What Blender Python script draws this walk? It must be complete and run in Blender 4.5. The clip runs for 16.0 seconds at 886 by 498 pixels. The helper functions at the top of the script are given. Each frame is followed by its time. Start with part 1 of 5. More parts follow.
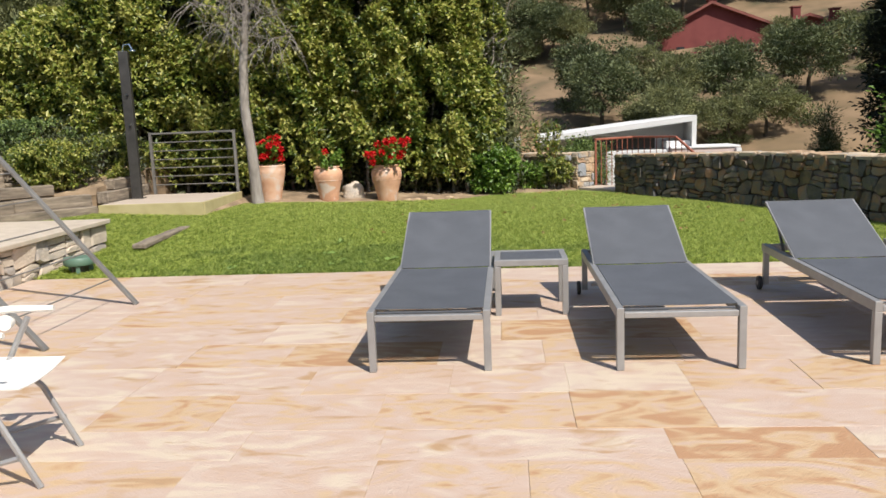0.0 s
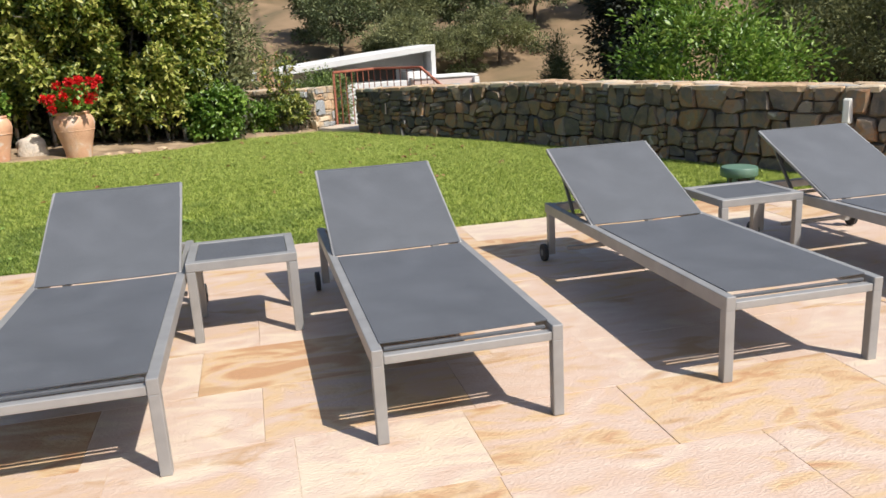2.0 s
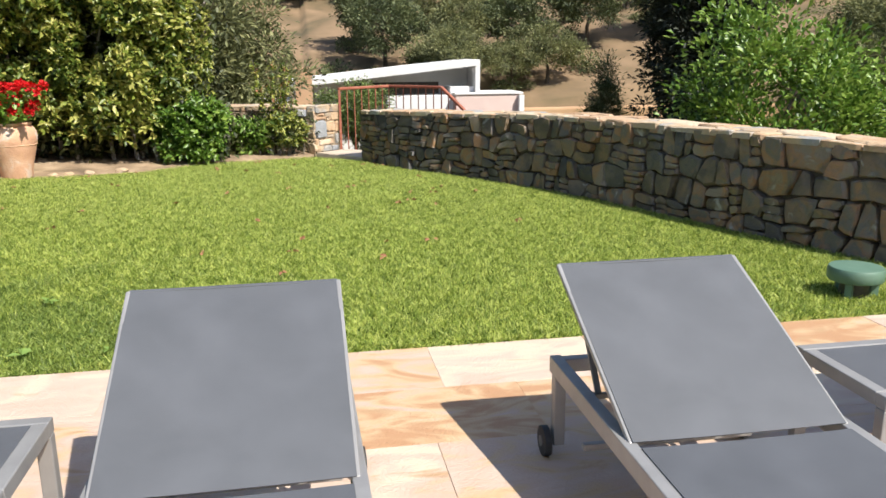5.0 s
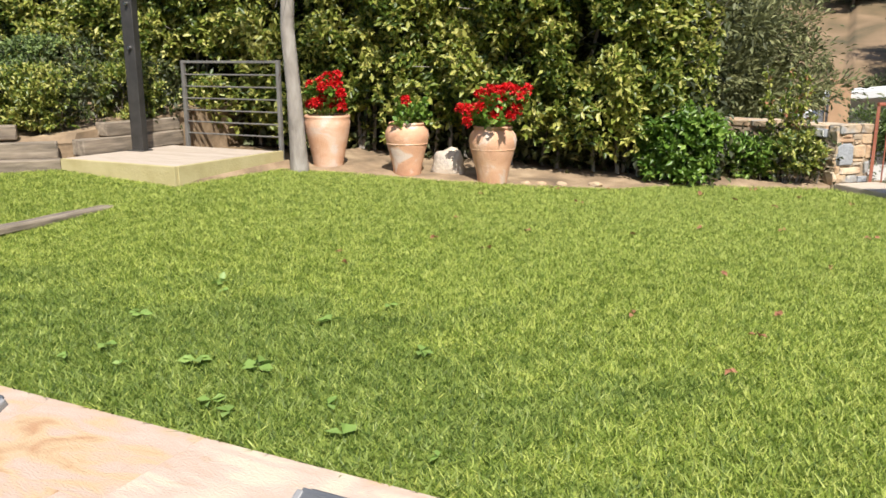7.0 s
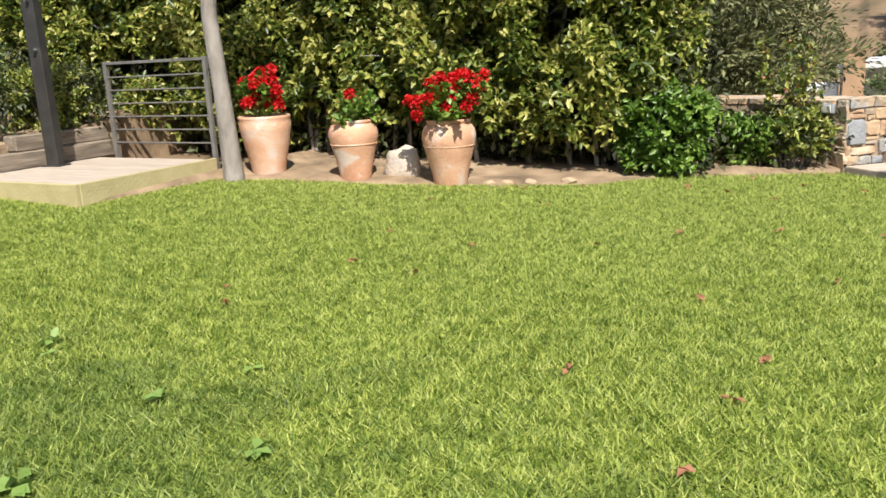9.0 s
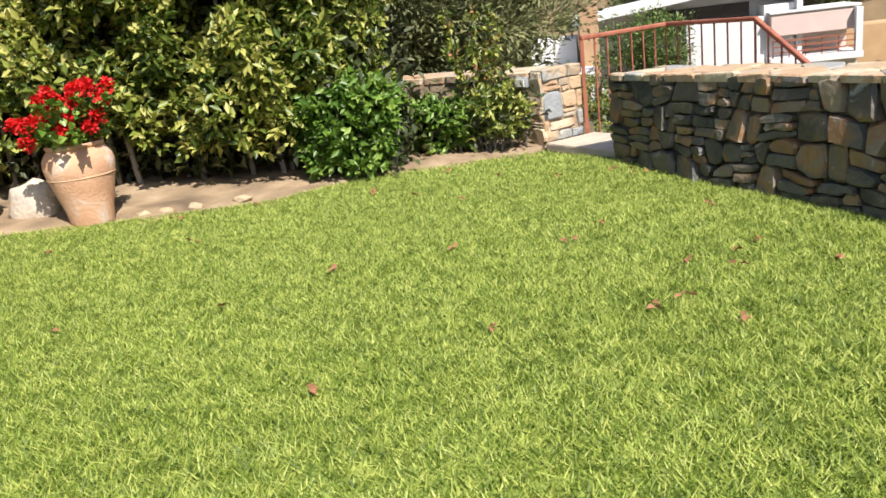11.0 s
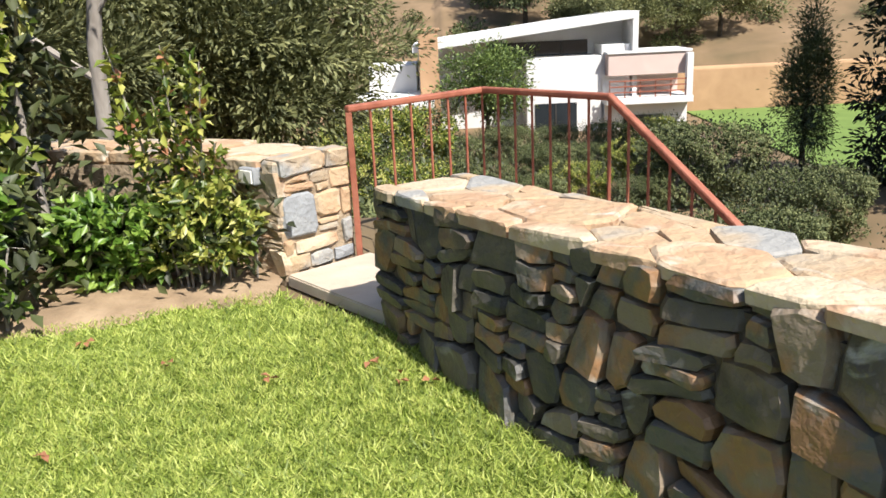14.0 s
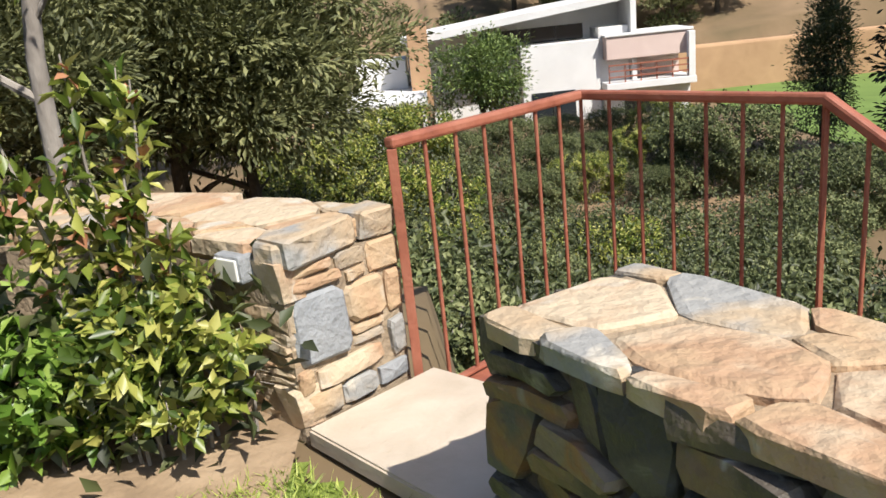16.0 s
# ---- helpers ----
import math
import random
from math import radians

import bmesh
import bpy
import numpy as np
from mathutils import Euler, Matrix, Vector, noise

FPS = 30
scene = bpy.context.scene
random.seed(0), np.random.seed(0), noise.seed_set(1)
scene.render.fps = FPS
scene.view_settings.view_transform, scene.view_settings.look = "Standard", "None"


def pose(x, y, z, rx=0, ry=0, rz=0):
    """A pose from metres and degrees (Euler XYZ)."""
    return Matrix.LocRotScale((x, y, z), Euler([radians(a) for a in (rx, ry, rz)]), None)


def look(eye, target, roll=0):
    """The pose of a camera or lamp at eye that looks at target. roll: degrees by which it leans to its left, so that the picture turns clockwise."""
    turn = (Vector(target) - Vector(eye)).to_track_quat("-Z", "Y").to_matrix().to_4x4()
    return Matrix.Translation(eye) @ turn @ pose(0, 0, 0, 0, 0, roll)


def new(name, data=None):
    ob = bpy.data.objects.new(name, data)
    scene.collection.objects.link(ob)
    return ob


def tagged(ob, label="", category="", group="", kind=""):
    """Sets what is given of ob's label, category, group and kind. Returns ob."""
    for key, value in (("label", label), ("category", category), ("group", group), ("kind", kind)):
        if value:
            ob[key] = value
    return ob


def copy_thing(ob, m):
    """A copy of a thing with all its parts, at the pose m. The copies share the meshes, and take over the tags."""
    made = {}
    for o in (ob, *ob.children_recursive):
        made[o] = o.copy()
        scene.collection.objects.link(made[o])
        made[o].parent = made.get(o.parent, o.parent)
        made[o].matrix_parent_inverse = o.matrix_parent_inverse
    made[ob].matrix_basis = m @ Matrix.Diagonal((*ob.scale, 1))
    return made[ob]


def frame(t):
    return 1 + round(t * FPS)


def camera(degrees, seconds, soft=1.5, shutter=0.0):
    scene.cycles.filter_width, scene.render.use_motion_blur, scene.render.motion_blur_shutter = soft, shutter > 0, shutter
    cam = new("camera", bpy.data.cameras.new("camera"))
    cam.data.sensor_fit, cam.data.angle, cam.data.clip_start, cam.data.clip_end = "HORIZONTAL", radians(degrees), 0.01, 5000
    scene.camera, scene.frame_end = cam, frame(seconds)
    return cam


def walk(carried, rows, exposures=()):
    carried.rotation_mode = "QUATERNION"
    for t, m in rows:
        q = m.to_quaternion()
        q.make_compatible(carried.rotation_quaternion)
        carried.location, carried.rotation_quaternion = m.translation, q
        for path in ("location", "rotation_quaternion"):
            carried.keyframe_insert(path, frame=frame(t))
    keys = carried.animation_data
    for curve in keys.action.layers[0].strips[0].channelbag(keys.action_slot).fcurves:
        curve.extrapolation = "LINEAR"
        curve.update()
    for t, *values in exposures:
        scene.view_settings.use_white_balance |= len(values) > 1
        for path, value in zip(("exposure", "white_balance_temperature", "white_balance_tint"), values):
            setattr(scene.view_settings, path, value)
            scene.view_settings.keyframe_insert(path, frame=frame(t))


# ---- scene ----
cam = camera(57.9, 16.0, soft=1.6)
PATH = [
    (0, (0.387, 0.707, 1.435), (0.222, 2.674, 1.114), -2.3),
    (0.5, (0.432, 1.198, 1.423), (0.364, 3.163, 1.054), -2.4),
    (1, (0.47, 1.662, 1.42), (0.505, 3.619, 1.008), -3.5),
    (1.5, (0.568, 2.1, 1.396), (0.757, 4.037, 0.936), -4.4),
    (2, (0.659, 2.517, 1.388), (1.089, 4.403, 0.879), -3.2),
    (2.5, (0.806, 2.907, 1.361), (1.415, 4.734, 0.82), -2.8),
    (3, (0.939, 3.268, 1.382), (1.598, 5.066, 0.805), -2.9),
    (3.2, (1.006, 3.403, 1.377), (1.681, 5.195, 0.802), -2.5),
    (5.3, (1.638, 4.801, 1.419), (1.869, 6.738, 0.976), -0.0),
    (5.5, (1.701, 4.966, 1.423), (1.858, 6.914, 0.997), 0.3),
    (6, (1.788, 5.359, 1.414), (1.723, 7.311, 0.984), 0.2),
    (6.5, (1.757, 5.776, 1.385), (1.359, 7.683, 0.933), 0.0),
    (7, (1.686, 6.182, 1.345), (0.839, 7.937, 0.897), 0.1),
    (7.5, (1.635, 6.532, 1.312), (0.588, 8.176, 0.863), 0.6),
    (8, (1.599, 6.856, 1.295), (0.522, 8.478, 0.835), -0.8),
    (8.5, (1.642, 7.168, 1.298), (0.634, 8.828, 0.821), -1.8),
    (8.7, (1.691, 7.283, 1.296), (0.733, 8.977, 0.834), -2.3),
    (10.8, (2.208, 8.734, 1.252), (1.752, 10.594, 0.675), -5.2),
    (11, (2.285, 8.936, 1.347), (1.877, 10.807, 0.772), -7.2),
    (11.5, (2.34, 9.408, 1.431), (2.223, 11.337, 0.915), -4.1),
    (12, (2.507, 9.912, 1.435), (2.521, 11.853, 0.955), -4.0),
    (12.5, (2.64, 10.391, 1.437), (2.75, 12.325, 0.939), -3.3),
    (13, (2.746, 10.995, 1.404), (2.888, 12.918, 0.872), -3.1),
    (13.5, (2.77, 11.528, 1.427), (2.817, 13.443, 0.853), -3.5),
    (14, (2.725, 12.028, 1.433), (2.699, 13.945, 0.866), -2.9),
    (14.5, (2.67, 12.548, 1.409), (2.529, 14.464, 0.854), -3.5),
    (15, (2.534, 13.049, 1.419), (2.386, 14.955, 0.829), -5.0),
    (15.5, (2.439, 13.538, 1.409), (2.311, 15.434, 0.788), -5.9),
    (16, (2.302, 13.964, 1.367), (2.291, 15.876, 0.782), -6.1),
]
walk(cam, [(t, look(eye, target, roll)) for t, eye, target, roll in PATH],
     [(0, 0.43), (1.5, 0.56), (3.2, 0.64), (5.4, 0.86), (7, 0.76), (8.7, 0.76), (11, 0.87), (12, 1.04), (14, 0.94), (16, 0.68)])

# ---- light ----
SUN_AZ, SUN_EL = 142.0, 51.0          # clockwise from +y; degrees above the horizon
world = bpy.data.worlds.new("sky")
scene.world = world
world.use_nodes = True
wn, wl = world.node_tree.nodes, world.node_tree.links
sky = wn.new("ShaderNodeTexSky")
sky.sky_type, sky.sun_disc = "NISHITA", False
sky.sun_elevation, sky.sun_rotation = radians(SUN_EL), radians(SUN_AZ)
wl.new(sky.outputs[0], wn["Background"].inputs[0])
wn["Background"].inputs[1].default_value = 0.10
sun = new("sun", bpy.data.lights.new("sun", "SUN"))
sun.data.energy, sun.data.angle, sun.data.color = 4.6, radians(0.55), (1.0, 0.95, 0.87)
sa, se = radians(SUN_AZ), radians(SUN_EL)
SUN_DIR = Vector((math.sin(sa) * math.cos(se), math.cos(sa) * math.cos(se), math.sin(se)))
sun.matrix_world = look(SUN_DIR * 60, (0, 0, 0))

# ---- materials ----


def material(name, colors, rough=0.8, scale=6.0, detail=6.0, spread=0.0, rand="", bump=0.0, bump_scale=40.0,
             metal=0.0, stretch=(1, 1, 1), translucent=0.0, spots=None, spot_scale=9.0, spot_cut=0.62, spec=0.5, dist=0.3):
    """Noise between colours; rand 'object' or 'island' shifts each piece along the ramp by spread."""
    m = bpy.data.materials.new(name)
    m.use_nodes = True
    n, l = m.node_tree.nodes, m.node_tree.links
    bsdf = n["Principled BSDF"]
    tc = n.new("ShaderNodeTexCoord")
    mp = n.new("ShaderNodeMapping")
    mp.inputs["Scale"].default_value = stretch
    l.new(tc.outputs["Object"], mp.inputs["Vector"])
    vec = mp.outputs[0]
    rnd = None
    if rand == "object":
        oi = n.new("ShaderNodeObjectInfo")
        rnd = oi.outputs["Random"]
    elif rand == "island":
        ge = n.new("ShaderNodeNewGeometry")
        rnd = ge.outputs["Random Per Island"]
    if rnd and rand == "object":
        mul = n.new("ShaderNodeMath")
        mul.operation = "MULTIPLY"
        mul.inputs[1].default_value = 37.0
        l.new(rnd, mul.inputs[0])
        add = n.new("ShaderNodeVectorMath")
        l.new(vec, add.inputs[0])
        l.new(mul.outputs[0], add.inputs[1])
        vec = add.outputs[0]
    no = n.new("ShaderNodeTexNoise")
    no.inputs["Scale"].default_value, no.inputs["Detail"].default_value = scale, detail
    no.inputs["Distortion"].default_value = dist
    l.new(vec, no.inputs["Vector"])
    fac = no.outputs["Fac"]
    if rnd:
        mr = n.new("ShaderNodeMapRange")
        mr.inputs["To Min"].default_value, mr.inputs["To Max"].default_value = -spread, spread
        l.new(rnd, mr.inputs["Value"])
        ad = n.new("ShaderNodeMath")
        l.new(fac, ad.inputs[0])
        l.new(mr.outputs[0], ad.inputs[1])
        fac = ad.outputs[0]
    ramp = n.new("ShaderNodeValToRGB")
    while len(ramp.color_ramp.elements) < len(colors):
        ramp.color_ramp.elements.new(0.5)
    for i, c in enumerate(colors):
        e = ramp.color_ramp.elements[i]
        e.position = 0.25 + 0.5 * i / max(1, len(colors) - 1)
        e.color = (*c, 1)
    l.new(fac, ramp.inputs[0])
    col = ramp.outputs[0]
    if spots:
        sp = n.new("ShaderNodeTexNoise")
        sp.inputs["Scale"].default_value, sp.inputs["Detail"].default_value = spot_scale, 8.0
        sp.inputs["Distortion"].default_value = 0.8
        l.new(vec, sp.inputs["Vector"])
        cut = n.new("ShaderNodeMapRange")
        cut.inputs["From Min"].default_value, cut.inputs["From Max"].default_value = spot_cut, spot_cut + 0.1
        l.new(sp.outputs["Fac"], cut.inputs["Value"])
        mix = n.new("ShaderNodeMix")
        mix.data_type = "RGBA"
        mix.inputs["B"].default_value = (*spots, 1)
        l.new(cut.outputs[0], mix.inputs["Factor"])
        l.new(col, mix.inputs["A"])
        col = mix.outputs["Result"]
    l.new(col, bsdf.inputs["Base Color"])
    bsdf.inputs["Roughness"].default_value = rough
    bsdf.inputs["Metallic"].default_value = metal
    bsdf.inputs["Specular IOR Level"].default_value = spec
    if bump:
        bn = n.new("ShaderNodeTexNoise")
        bn.inputs["Scale"].default_value, bn.inputs["Detail"].default_value = bump_scale, 8.0
        l.new(vec, bn.inputs["Vector"])
        bu = n.new("ShaderNodeBump")
        bu.inputs["Strength"].default_value, bu.inputs["Distance"].default_value = bump, 0.02
        l.new(bn.outputs["Fac"], bu.inputs["Height"])
        l.new(bu.outputs[0], bsdf.inputs["Normal"])
    if translucent:
        tr = n.new("ShaderNodeBsdfTranslucent")
        l.new(col, tr.inputs["Color"])
        ms = n.new("ShaderNodeMixShader")
        ms.inputs[0].default_value = translucent
        l.new(bsdf.outputs[0], ms.inputs[1])
        l.new(tr.outputs[0], ms.inputs[2])
        l.new(ms.outputs[0], n["Material Output"].inputs[0])
    return m


M = {
    "travertine": material("travertine", [(0.42, 0.24, 0.13), (0.52, 0.37, 0.22), (0.50, 0.365, 0.285), (0.52, 0.40, 0.325), (0.57, 0.47, 0.36)], 0.5, 2.2, 12, 0.20, "object",
                           0.4, 60, stretch=(1.0, 2.2, 1.0), spots=(0.42, 0.27, 0.15), spot_scale=2.6, spot_cut=0.60, dist=2.0),
    "grout": material("grout", [(0.46, 0.34, 0.24), (0.54, 0.42, 0.31)], 0.9, 12, bump=0.3),
    "white_stone": material("pale_travertine", [(0.42, 0.35, 0.27), (0.55, 0.47, 0.38)], 0.6, 5, bump=0.2, spots=(0.42, 0.34, 0.25), spot_cut=0.66),
    "soil": material("dry_soil", [(0.13, 0.09, 0.055), (0.27, 0.19, 0.115), (0.42, 0.31, 0.20)], 0.95, 3.0, 9, bump=0.6, bump_scale=25),
    "hill": material("dry_hillside_earth", [(0.06, 0.055, 0.025), (0.17, 0.115, 0.062), (0.27, 0.18, 0.105)], 0.95, 0.22, 10, bump=0.5, bump_scale=2.0),
    "turf": material("lawn_turf", [(0.11, 0.15, 0.02), (0.17, 0.22, 0.035), (0.23, 0.28, 0.05)], 0.9, 2.0, 8, bump=0.6, bump_scale=60),
    "far_turf": material("far_lawn_turf", [(0.10, 0.16, 0.03), (0.15, 0.23, 0.05)], 0.9, 0.6, 8),
    "blade_deep": material("deep_grass_blades", [(0.07, 0.12, 0.017), (0.175, 0.245, 0.045), (0.31, 0.38, 0.09)], 0.5, 11.0, 6, 0.30, "island", translucent=0.35, spec=0.35),
    "blade_pale": material("pale_grass_blades", [(0.165, 0.225, 0.04), (0.37, 0.45, 0.095), (0.59, 0.63, 0.19)], 0.5, 11.0, 6, 0.30, "island", translucent=0.4, spec=0.35),
    "blade": material("grass_blades", [(0.11, 0.17, 0.02), (0.295, 0.38, 0.06), (0.54, 0.58, 0.15)], 0.5, 11.0, 6, 0.34, "island", translucent=0.4, spec=0.35),
    "stone": material("rubble_stone", [(0.085, 0.07, 0.055), (0.145, 0.11, 0.075), (0.20, 0.13, 0.075), (0.135, 0.12, 0.098), (0.28, 0.15, 0.07), (0.22, 0.17, 0.12)], 0.55, 5.0, 12, 0.27, "object", 1.0, 16,
                      spots=(0.36, 0.34, 0.30), spot_cut=0.63, spot_scale=7),
    "stone_grey": material("dark_schist_stone", [(0.05, 0.047, 0.042), (0.085, 0.075, 0.06), (0.12, 0.10, 0.075), (0.09, 0.088, 0.08), (0.21, 0.115, 0.055)], 0.5, 5.0, 12, 0.25, "object", 1.0, 16,
                           spots=(0.30, 0.29, 0.26), spot_cut=0.64, spot_scale=7),
    "cap": material("cap_stone", [(0.28, 0.275, 0.26), (0.40, 0.31, 0.21), (0.43, 0.30, 0.18), (0.40, 0.25, 0.15), (0.50, 0.40, 0.28)], 0.8, 3.2, 12, 0.24, "object", 1.0, 20,
                    spots=(0.50, 0.45, 0.37), spot_cut=0.60, spot_scale=5),
    "pale_rubble": material("pale_rubble_stone", [(0.36, 0.32, 0.28), (0.50, 0.42, 0.33), (0.60, 0.50, 0.40)], 0.85, 5.0, 9, 0.25, "object", 0.7, 30),
    "slate": material("grey_slate", [(0.20, 0.21, 0.22), (0.32, 0.33, 0.34)], 0.7, 7.0, 8, bump=0.6),
    "pale_mortar": material("sandy_mortar", [(0.22, 0.165, 0.11), (0.36, 0.28, 0.19)], 0.95, 14, bump=0.8),
    "mortar": material("dark_mortar", [(0.06, 0.045, 0.032), (0.13, 0.10, 0.07)], 0.95, 14, bump=0.8),
    "alu": material("brushed_aluminium", [(0.27, 0.265, 0.26), (0.36, 0.35, 0.34)], 0.45, 8, metal=0.4, bump=0.05),
    "sling": material("charcoal_sling_fabric", [(0.070, 0.074, 0.082), (0.096, 0.101, 0.112)], 0.58, 5, bump=0.15, bump_scale=500),
    "rubber": material("black_rubber", [(0.02, 0.02, 0.02), (0.035, 0.035, 0.035)], 0.7, 10),
    "dark_metal": material("dark_metal", [(0.05, 0.048, 0.045), (0.09, 0.085, 0.08)], 0.45, 8, metal=0.5),
    "grey_metal": material("weathered_grey_metal", [(0.16, 0.15, 0.14), (0.24, 0.23, 0.21)], 0.5, 8, metal=0.3),
    "chrome": material("chrome", [(0.75, 0.75, 0.75), (0.8, 0.8, 0.8)], 0.12, 8, metal=1.0),
    "rust": material("red_oxide_paint", [(0.20, 0.060, 0.035), (0.29, 0.095, 0.055), (0.34, 0.13, 0.08)], 0.6, 9, 8, bump=0.2),
    "terracotta": material("terracotta", [(0.48, 0.25, 0.15), (0.60, 0.34, 0.21), (0.66, 0.46, 0.34)], 0.85, 4, 8, 0.08, "object", 0.3, 40, spots=(0.62, 0.50, 0.42), spot_scale=4, spot_cut=0.58),
    "petal": material("geranium_red", [(0.55, 0.006, 0.010), (0.75, 0.02, 0.02)], 0.6, 5, 4, 0.2, "island", translucent=0.25),
    "timber": material("weathered_timber", [(0.13, 0.105, 0.08), (0.26, 0.21, 0.155), (0.42, 0.35, 0.27)], 0.9, 3, 8, 0.1, "object", 0.6, 30, stretch=(1, 7, 7)),
    "deck": material("deck_boards", [(0.37, 0.30, 0.235), (0.49, 0.41, 0.33)], 0.85, 3, 8, 0.12, "object", 0.3, 30, stretch=(1, 6, 6)),
    "deck_edge": material("treated_yellow_timber", [(0.38, 0.32, 0.15), (0.49, 0.42, 0.23)], 0.8, 4, 8, bump=0.3),
    "bark": material("grey_bark", [(0.14, 0.12, 0.10), (0.26, 0.23, 0.20), (0.36, 0.33, 0.29)], 0.95, 7, 9, bump=1.0, bump_scale=22, stretch=(1, 1, 0.35)),
    "dark_bark": material("brown_bark", [(0.05, 0.038, 0.028), (0.11, 0.085, 0.06)], 0.95, 7, 9, bump=0.8, bump_scale=22),
    "leaf": material("glossy_shrub_leaf", [(0.06, 0.10, 0.015), (0.16, 0.21, 0.032), (0.33, 0.36, 0.07), (0.48, 0.46, 0.13)], 0.4, 1.3, 4, 0.32, "island", translucent=0.35, spec=0.5),
    # for inner leaves only: the shade inside a shrub is put into this colour
    "leaf_shade": material("shaded_shrub_leaf", [(0.025, 0.032, 0.012), (0.055, 0.07, 0.022), (0.10, 0.11, 0.04)], 0.55, 1.3, 4, 0.25, "island", translucent=0.15),
    "leaf_fresh": material("fresh_green_leaf", [(0.055, 0.12, 0.015), (0.135, 0.24, 0.03), (0.28, 0.39, 0.08)], 0.4, 1.3, 4, 0.25, "island", translucent=0.3),
    "weed": material("pale_weed_leaf", [(0.16, 0.27, 0.05), (0.30, 0.42, 0.11)], 0.5, 9, 4, 0.2, "island", translucent=0.3),
    "leaf_bed": material("small_shrub_leaf", [(0.05, 0.085, 0.02), (0.13, 0.19, 0.05), (0.25, 0.32, 0.09)], 0.5, 1.3, 4, 0.28, "island", translucent=0.25),
    "leaf_dry": material("dry_leaf", [(0.25, 0.10, 0.05), (0.42, 0.20, 0.10)], 0.7, 3, 4, 0.2, "island", translucent=0.2),
    "oak": material("holm_oak_leaf", [(0.04, 0.056, 0.022), (0.10, 0.125, 0.048), (0.19, 0.21, 0.085)], 0.6, 0.5, 4, 0.22, "island", translucent=0.15),
    "pine": material("pine_needles", [(0.075, 0.085, 0.035), (0.19, 0.205, 0.085), (0.32, 0.32, 0.14)], 0.65, 0.5, 4, 0.22, "island", translucent=0.35),
    "sage": material("grey_green_scrub", [(0.045, 0.06, 0.02), (0.12, 0.145, 0.05), (0.24, 0.255, 0.11)], 0.7, 0.7, 4, 0.25, "island", translucent=0.15),
    "cypress": material("cypress_scale_leaf", [(0.008, 0.012, 0.006), (0.018, 0.026, 0.012), (0.035, 0.045, 0.02)], 0.7, 0.6, 4, 0.2, "island"),
    "white": material("white_render", [(0.60, 0.59, 0.58), (0.70, 0.69, 0.68)], 0.8, 0.8, 6, bump=0.1),
    "pinkish": material("pale_pink_render", [(0.55, 0.42, 0.38), (0.62, 0.49, 0.44)], 0.8, 0.8, 6),
    "tan": material("tan_stone_render", [(0.36, 0.215, 0.12), (0.46, 0.29, 0.165)], 0.9, 1.0, 8, bump=0.3),
    "redwall": material("dark_red_render", [(0.13, 0.028, 0.025), (0.19, 0.045, 0.04)], 0.85, 0.6, 8),
    "rooftile": material("terracotta_roof", [(0.14, 0.045, 0.035), (0.24, 0.08, 0.06)], 0.85, 1.0, 8, bump=0.6, bump_scale=6),
    "glass": material("dark_window_glass", [(0.02, 0.025, 0.03), (0.03, 0.035, 0.04)], 0.08, 1.0),
    "plastic_green": material("green_plastic", [(0.08, 0.15, 0.105), (0.12, 0.20, 0.145)], 0.45, 6, bump=0.05),
    "canvas": material("white_canvas", [(0.68, 0.66, 0.61), (0.76, 0.74, 0.70)], 0.85, 6, bump=0.2, bump_scale=300),
    "lampwhite": material("white_lamp_plastic", [(0.70, 0.68, 0.62), (0.78, 0.76, 0.72)], 0.4, 6),
}

# ---- mesh helpers ----


def finish(name, me, mat, parent=None, label="", smooth=False):
    """Links a mesh; smooth shading keeps hard edges hard."""
    me.materials.append(M[mat] if isinstance(mat, str) else mat)
    if smooth:
        me.polygons.foreach_set("use_smooth", np.ones(len(me.polygons), dtype=bool))
        if len(me.polygons) < 2000:
            me.set_sharp_from_angle(angle=radians(50))
    ob = new(name, me)
    if parent:
        ob.parent = parent
    if label:
        ob["label"] = label
    return ob


def part(name, bm, mat, parent=None, label="", smooth=False):
    me = bpy.data.meshes.new(name)
    bm.to_mesh(me)
    bm.free()
    return finish(name, me, mat, parent, label, smooth)


def raw(name, verts, faces, mat, parent=None, label="", smooth=False):
    me = bpy.data.meshes.new(name)
    me.from_pydata([tuple(v) for v in verts], [], faces)
    me.update()
    return finish(name, me, mat, parent, label, smooth)


def thing(name, label, category, at=(0, 0, 0), turn=0.0, group="", kind=""):
    ob = new(name)
    ob.matrix_world = pose(*at, 0, 0, turn)
    return tagged(ob, label, category, group, kind)


def add_box(bm, x0, x1, y0, y1, z0, z1, bevel=0.0, m=None):
    r = bmesh.ops.create_cube(bm, size=1)
    c = Vector(((x0 + x1) / 2, (y0 + y1) / 2, (z0 + z1) / 2))
    d = (x1 - x0, y1 - y0, z1 - z0)
    vs = r["verts"]
    for v in vs:
        v.co = c + Vector((v.co.x * d[0], v.co.y * d[1], v.co.z * d[2]))
    if bevel:
        es = list({e for v in vs for e in v.link_edges})
        g = bmesh.ops.bevel(bm, geom=es, offset=bevel, segments=2, affect="EDGES", profile=0.5)
        vs = list({v for f in g["faces"] for v in f.verts} | {v for v in vs if v.is_valid})
    if m is not None:
        for v in vs:
            v.co = m @ v.co
    return bm


def box(x0, x1, y0, y1, z0, z1, bevel=0.0, m=None):
    return add_box(bmesh.new(), x0, x1, y0, y1, z0, z1, bevel, m)


